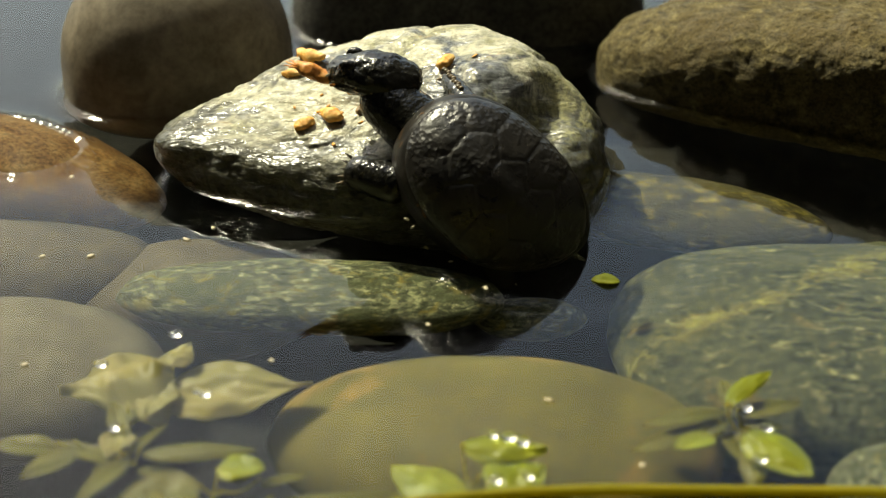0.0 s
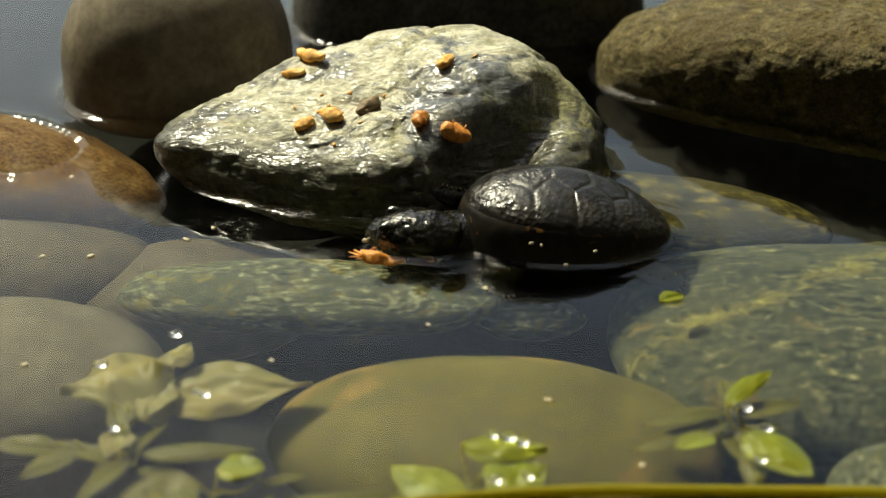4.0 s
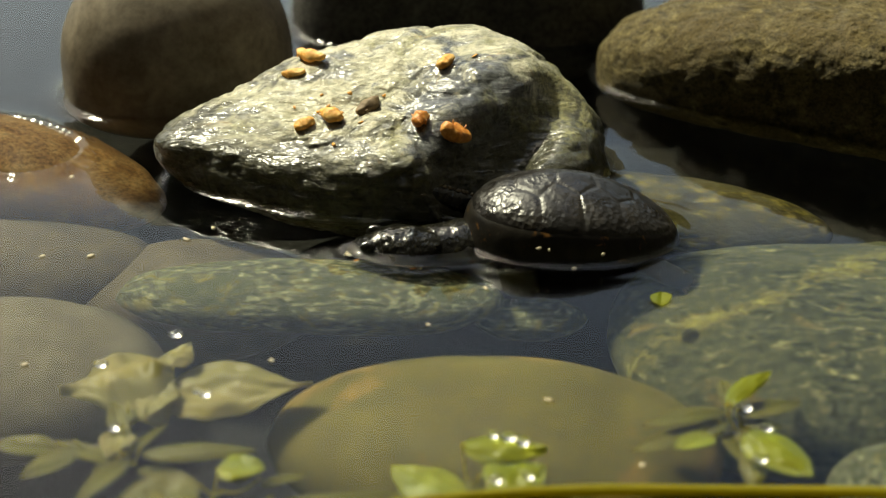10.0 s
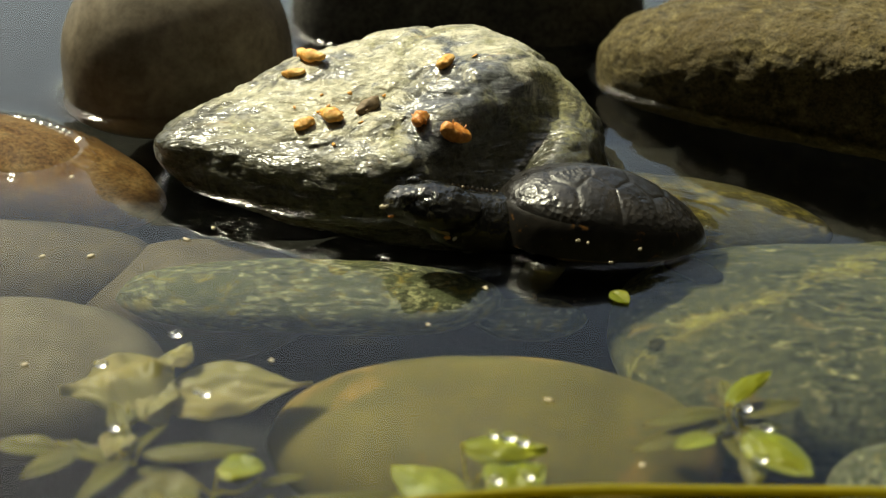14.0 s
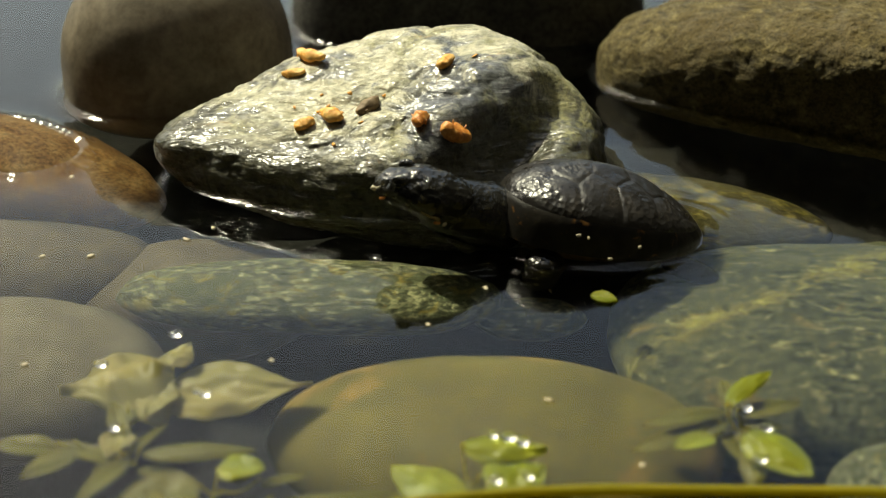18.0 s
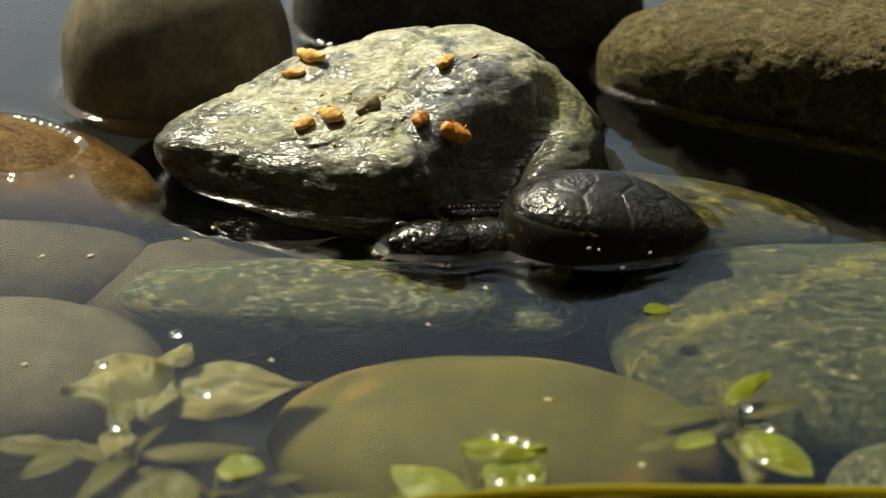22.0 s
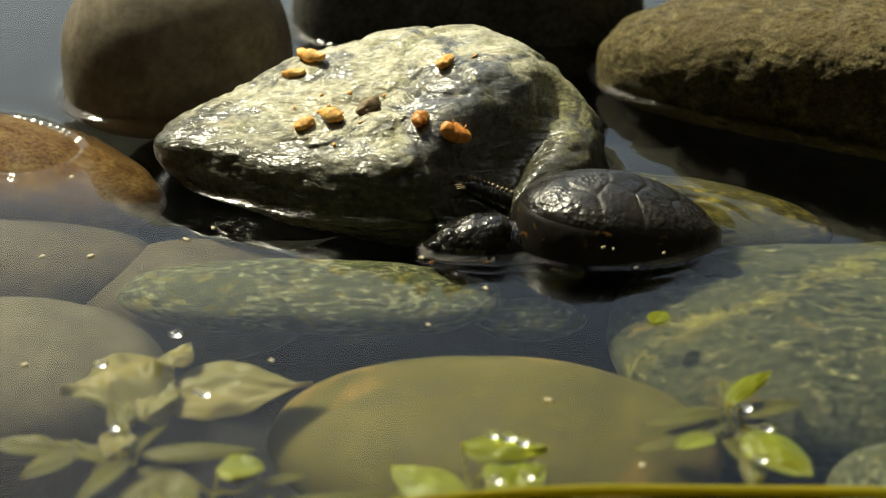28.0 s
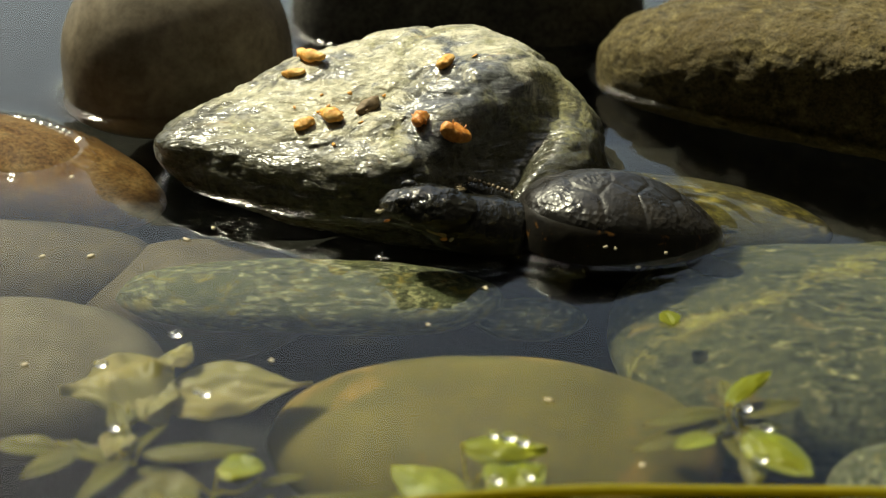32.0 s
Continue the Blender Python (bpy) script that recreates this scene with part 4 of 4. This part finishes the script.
# t, x, y, z, pitch, and turn of the head in the pond
HEAD = ((0, -0.0246, 0.0350, 0.0503, 5), (0.5, -0.0230, 0.0350, 0.0521, 5), (0.7, -0.0242, 0.0350, 0.0509, 2), (0.8, -0.0265, 0.0300, 0.0427, -5), (0.9, -0.0261, 0.0200, 0.0244, -12), (1, -0.0241, 0.0200, 0.0248, -10), (1.1, -0.0250, 0.0200, 0.0212, -10), (1.2, -0.0253, 0.0080, 0.0111, -10), (1.5, -0.0167, 0.0020, 0.0053, -12), (2, -0.0115, 0.0020, 0.0025, -15), (3, -0.0105, 0.0020, 0.0025, -8), (3.5, -0.0095, 0.0020, 0.0047, -4), (5.5, -0.0121, 0.0020, 0.0036, 0), (6, -0.0121, 0.0020, 0.0040, 0), (7, -0.0082, 0.0020, 0.0010, -8), (7.5, -0.0121, 0.0020, -0.0008, -8), (8, -0.0125, 0.0020, -0.0012, -8), (9, -0.0145, 0.0020, -0.0015, -10), (10, -0.0165, 0.0020, -0.0019, -6), (11, -0.0121, 0.0020, -0.0015, -6), (12, -0.0076, 0.0020, -0.0008, -4), (12.3, -0.0066, 0.0020, 0.0079, 4), (12.6, -0.0037, 0.0020, 0.0148, 8), (13, -0.0037, 0.0020, 0.0148, 8), (14.5, -0.0037, 0.0020, 0.0148, 8), (16.5, -0.0056, 0.0020, 0.0152, 6), (17, -0.0050, 0.0020, 0.0154, 5), (17.5, -0.0056, 0.0020, 0.0186, 8), (18, -0.0065, 0.0020, 0.0207, 12), (18.4, -0.0037, 0.0020, 0.0112, 0), (18.6, 0.0031, 0.0020, 0.0014, -15), (19, 0.0041, 0.0020, 0.0010, -20), (20, 0.0012, 0.0020, 0.0003, -12), (21, -0.0057, 0.0020, 0.0010, -8), (22, -0.0070, 0.0020, -0.0001, -8), (23, -0.0096, 0.0020, -0.0001, -8), (24, -0.0018, 0.0020, 0.0014, -5), (25, -0.0023, 0.0020, 0.0036, 4), (25.5, -0.0018, 0.0020, 0.0025, 0), (27.5, 0.0031, 0.0020, 0.0014, -15), (28, 0.0074, 0.0020, 0.0010, -25), (28.5, 0.0031, 0.0020, 0.0005, -20), (29, 0.0002, 0.0020, 0.0010, -18), (30, -0.0018, 0.0020, 0.0014, -18), (31, -0.0047, 0.0020, 0.0018, -15), (31.5, -0.0057, 0.0020, 0.0025, -10), (31.8, -0.0052, 0.0020, 0.0090, 0), (32, -0.0050, 0.0020, 0.0139, 5),)
# t and the tip of the far foreleg
FAR = ((0, 0.0010, 0.0550, 0.0430), (0.8, -0.0010, 0.0550, 0.0410), (0.9, -0.0029, 0.0450, 0.0292), (1.1, -0.0039, 0.0450, 0.0292), (1.2, -0.0120, 0.0350, 0.0216), (1.5, -0.0133, 0.0280, 0.0168), (2, -0.0038, 0.0210, 0.0126), (3, -0.0038, 0.0210, 0.0113), (10, -0.0028, 0.0210, 0.0113), (12, 0.0002, 0.0210, 0.0113), (13, 0.0032, 0.0210, 0.0109), (17, 0.0032, 0.0210, 0.0104), (19, 0.0036, 0.0210, 0.0144), (20, -0.0008, 0.0160, 0.0050), (25, 0.0032, 0.0160, 0.0050), (28, 0.0113, 0.0210, 0.0131), (32, 0.0113, 0.0210, 0.0126),)
# t and the tip of the near foreleg
NEAR = ((0.0, -0.046, 0.022, 0.024), (0.7, -0.046, 0.022, 0.024), (0.85, -0.026, 0.004, 0.004), (1.0, 0.012, 0.000, -0.012), (1.2, 0.014, -0.006, -0.016), (2.0, 0.018, -0.010, -0.018),
    (6.0, 0.020, -0.010, -0.018), (12.0, 0.030, -0.010, -0.018), (18.0, 0.032, -0.010, -0.018), (28.0, 0.038, -0.010, -0.018), (32.0, 0.038, -0.010, -0.018))
# t, the middle of the shrimp in the mouth, and its turn and tilt
BITE = ((0, -0.0444, 0.0350, 0.0513, 20, -5), (0.5, -0.0422, 0.0350, 0.0563, 20, -5), (0.7, -0.0438, 0.0350, 0.0551, 20, -5), (0.8, -0.0489, 0.0300, 0.0427, 20, -5), (0.9, -0.0456, 0.0200, 0.0197, 20, -5), (1, -0.0434, 0.0200, 0.0212, 20, -5), (1.2, -0.0412, 0.0050, 0.0091, 20, -5), (1.5, -0.0270, -0.0060, 0.0030, 20, -5), (2, -0.0265, -0.0215, 0.0002, 20, -5), (3, -0.0255, -0.0070, -0.0012, 20, -5), (5.5, -0.0150, -0.0105, 0.0006, 20, 35), (6, -0.0155, -0.0110, 0.0006, 20, 35), (7, -0.0260, 0.0000, 0.0006, 20, -5), (7.4, -0.0190, 0.0020, -0.0010, 10, 0), (7.6, -0.0010, 0.0020, -0.0023, 0, 0), (8, -0.0035, 0.0020, -0.0027, 0, 0), (9, -0.0055, 0.0020, -0.0030, 0, 0), (10, -0.0075, 0.0020, -0.0034, 0, 0), (11, -0.0031, 0.0020, -0.0030, 0, 0), (12, 0.0014, 0.0020, -0.0023, 0, 0), (12.3, 0.0024, 0.0020, 0.0064, 0, 0), (12.6, 0.0053, 0.0020, 0.0133, 0, 0), (13, 0.0053, 0.0020, 0.0133, 0, 0), (14.5, 0.0053, 0.0020, 0.0133, 0, 0), (16.5, 0.0034, 0.0020, 0.0137, 0, 0), (17, 0.0040, 0.0020, 0.0139, 0, 0), (17.5, 0.0034, 0.0020, 0.0171, 0, 0), (18, 0.0025, 0.0020, 0.0192, 0, 0), (18.4, 0.0053, 0.0020, 0.0097, 0, 0), (18.6, 0.0121, 0.0020, -0.0001, 0, 0), (19, 0.0131, 0.0020, -0.0005, 0, 0), (20, 0.0102, 0.0020, -0.0012, 0, 0), (21, 0.0033, 0.0020, -0.0005, 0, 0), (22, 0.0020, 0.0020, -0.0016, 0, 0), (23, -0.0006, 0.0020, -0.0016, 0, 0), (24, 0.0072, 0.0020, -0.0001, 0, 0), (25, 0.0067, 0.0020, 0.0021, 0, 0), (25.5, 0.0072, 0.0020, 0.0010, 0, 0), (27.5, 0.0121, 0.0020, -0.0001, 0, 0), (28, 0.0164, 0.0020, -0.0005, 0, 0), (28.5, 0.0121, 0.0020, -0.0010, 0, 0), (29, 0.0092, 0.0020, -0.0005, 0, 0), (30, 0.0072, 0.0020, -0.0001, 0, 0), (31, 0.0043, 0.0020, 0.0003, 0, 0), (31.5, 0.0033, 0.0020, 0.0010, 0, 0), (31.8, 0.0038, 0.0020, 0.0075, 0, 0), (32, 0.0040, 0.0020, 0.0124, 0, 0),)
DUCK = ((0, 0.0492, -0.0231), (1, 0.0526, -0.0320), (2, 0.0601, -0.0358), (3, 0.0658, -0.0369), (6, 0.0729, -0.0395), (9, 0.0701, -0.0403), (10, 0.0700, -0.0410), (12, 0.0656, -0.0399), (13, 0.0616, -0.0395), (14, 0.0595, -0.0392), (17, 0.0595, -0.0395), (18, 0.0562, -0.0373), (19, 0.0622, -0.0395), (20, 0.0694, -0.0399), (21, 0.0719, -0.0414), (23, 0.0729, -0.0432), (28, 0.0697, -0.0443), (30, 0.0706, -0.0443), (32, 0.0701, -0.0443),)


def motions():
    times = sorted({r[0] for r in BODY} | {r[0] for r in HEAD} | {r[0] for r in FAR} | {r[0] for r in NEAR})
    trunk, heads, necks, fars, nears = [], [], [], [], []
    for t in times:
        body = pose(*mixed(BODY, t))
        back = body.inverted()
        x, y, z, pitch = mixed(HEAD, t)
        face = pose(x, y, z, 0, pitch, -8)
        nape = back @ face @ Vector((-0.002, 0, -0.0030))
        trunk.append((t, body))
        heads.append((t, back @ face))
        necks.append((t, aim(nape, (-0.012, 0.0, -0.0035))))
        fars.append((t, aim((-0.022, 0.016, 0.000), back @ Vector(mixed(FAR, t)))))
        nears.append((t, aim((-0.022, -0.018, -0.003), back @ Vector(mixed(NEAR, t)))))
    walk(turtle, trunk)
    walk(head, heads)
    walk(neck, necks)
    walk(far_leg, fars)
    walk(near_leg, nears)
    drift = [(t, mixed(BODY, t)) for t in times]
    walk(wake, [(t, pose(b[0] + max(0.0, b[4] - 8) * 0.0006, b[1] - max(0.0, b[4] - 8) * 0.0006, -0.004 * min(1.0, max(0.0, (b[3] - 10) / 20)), 0, 0, max(0.0, b[5]))) for t, b in drift])
    walk(nose_wake, [(t, pose(h[0] + 0.005, h[1] - max(0, h[2]) * 0.1, 0 if h[2] < 0.009 else -0.004, 0, 0, -8)) for t, h in ((t, mixed(HEAD, t)) for t in times)])
    walk(bite, [(t, pose(x, y, z, 0, tilt, turn)) for t, x, y, z, tilt, turn in BITE])
    walk(duckweed, [(t, pose(x, y, 0.0006, 0, 0, 9 * t)) for t, x, y in DUCK])


motions()
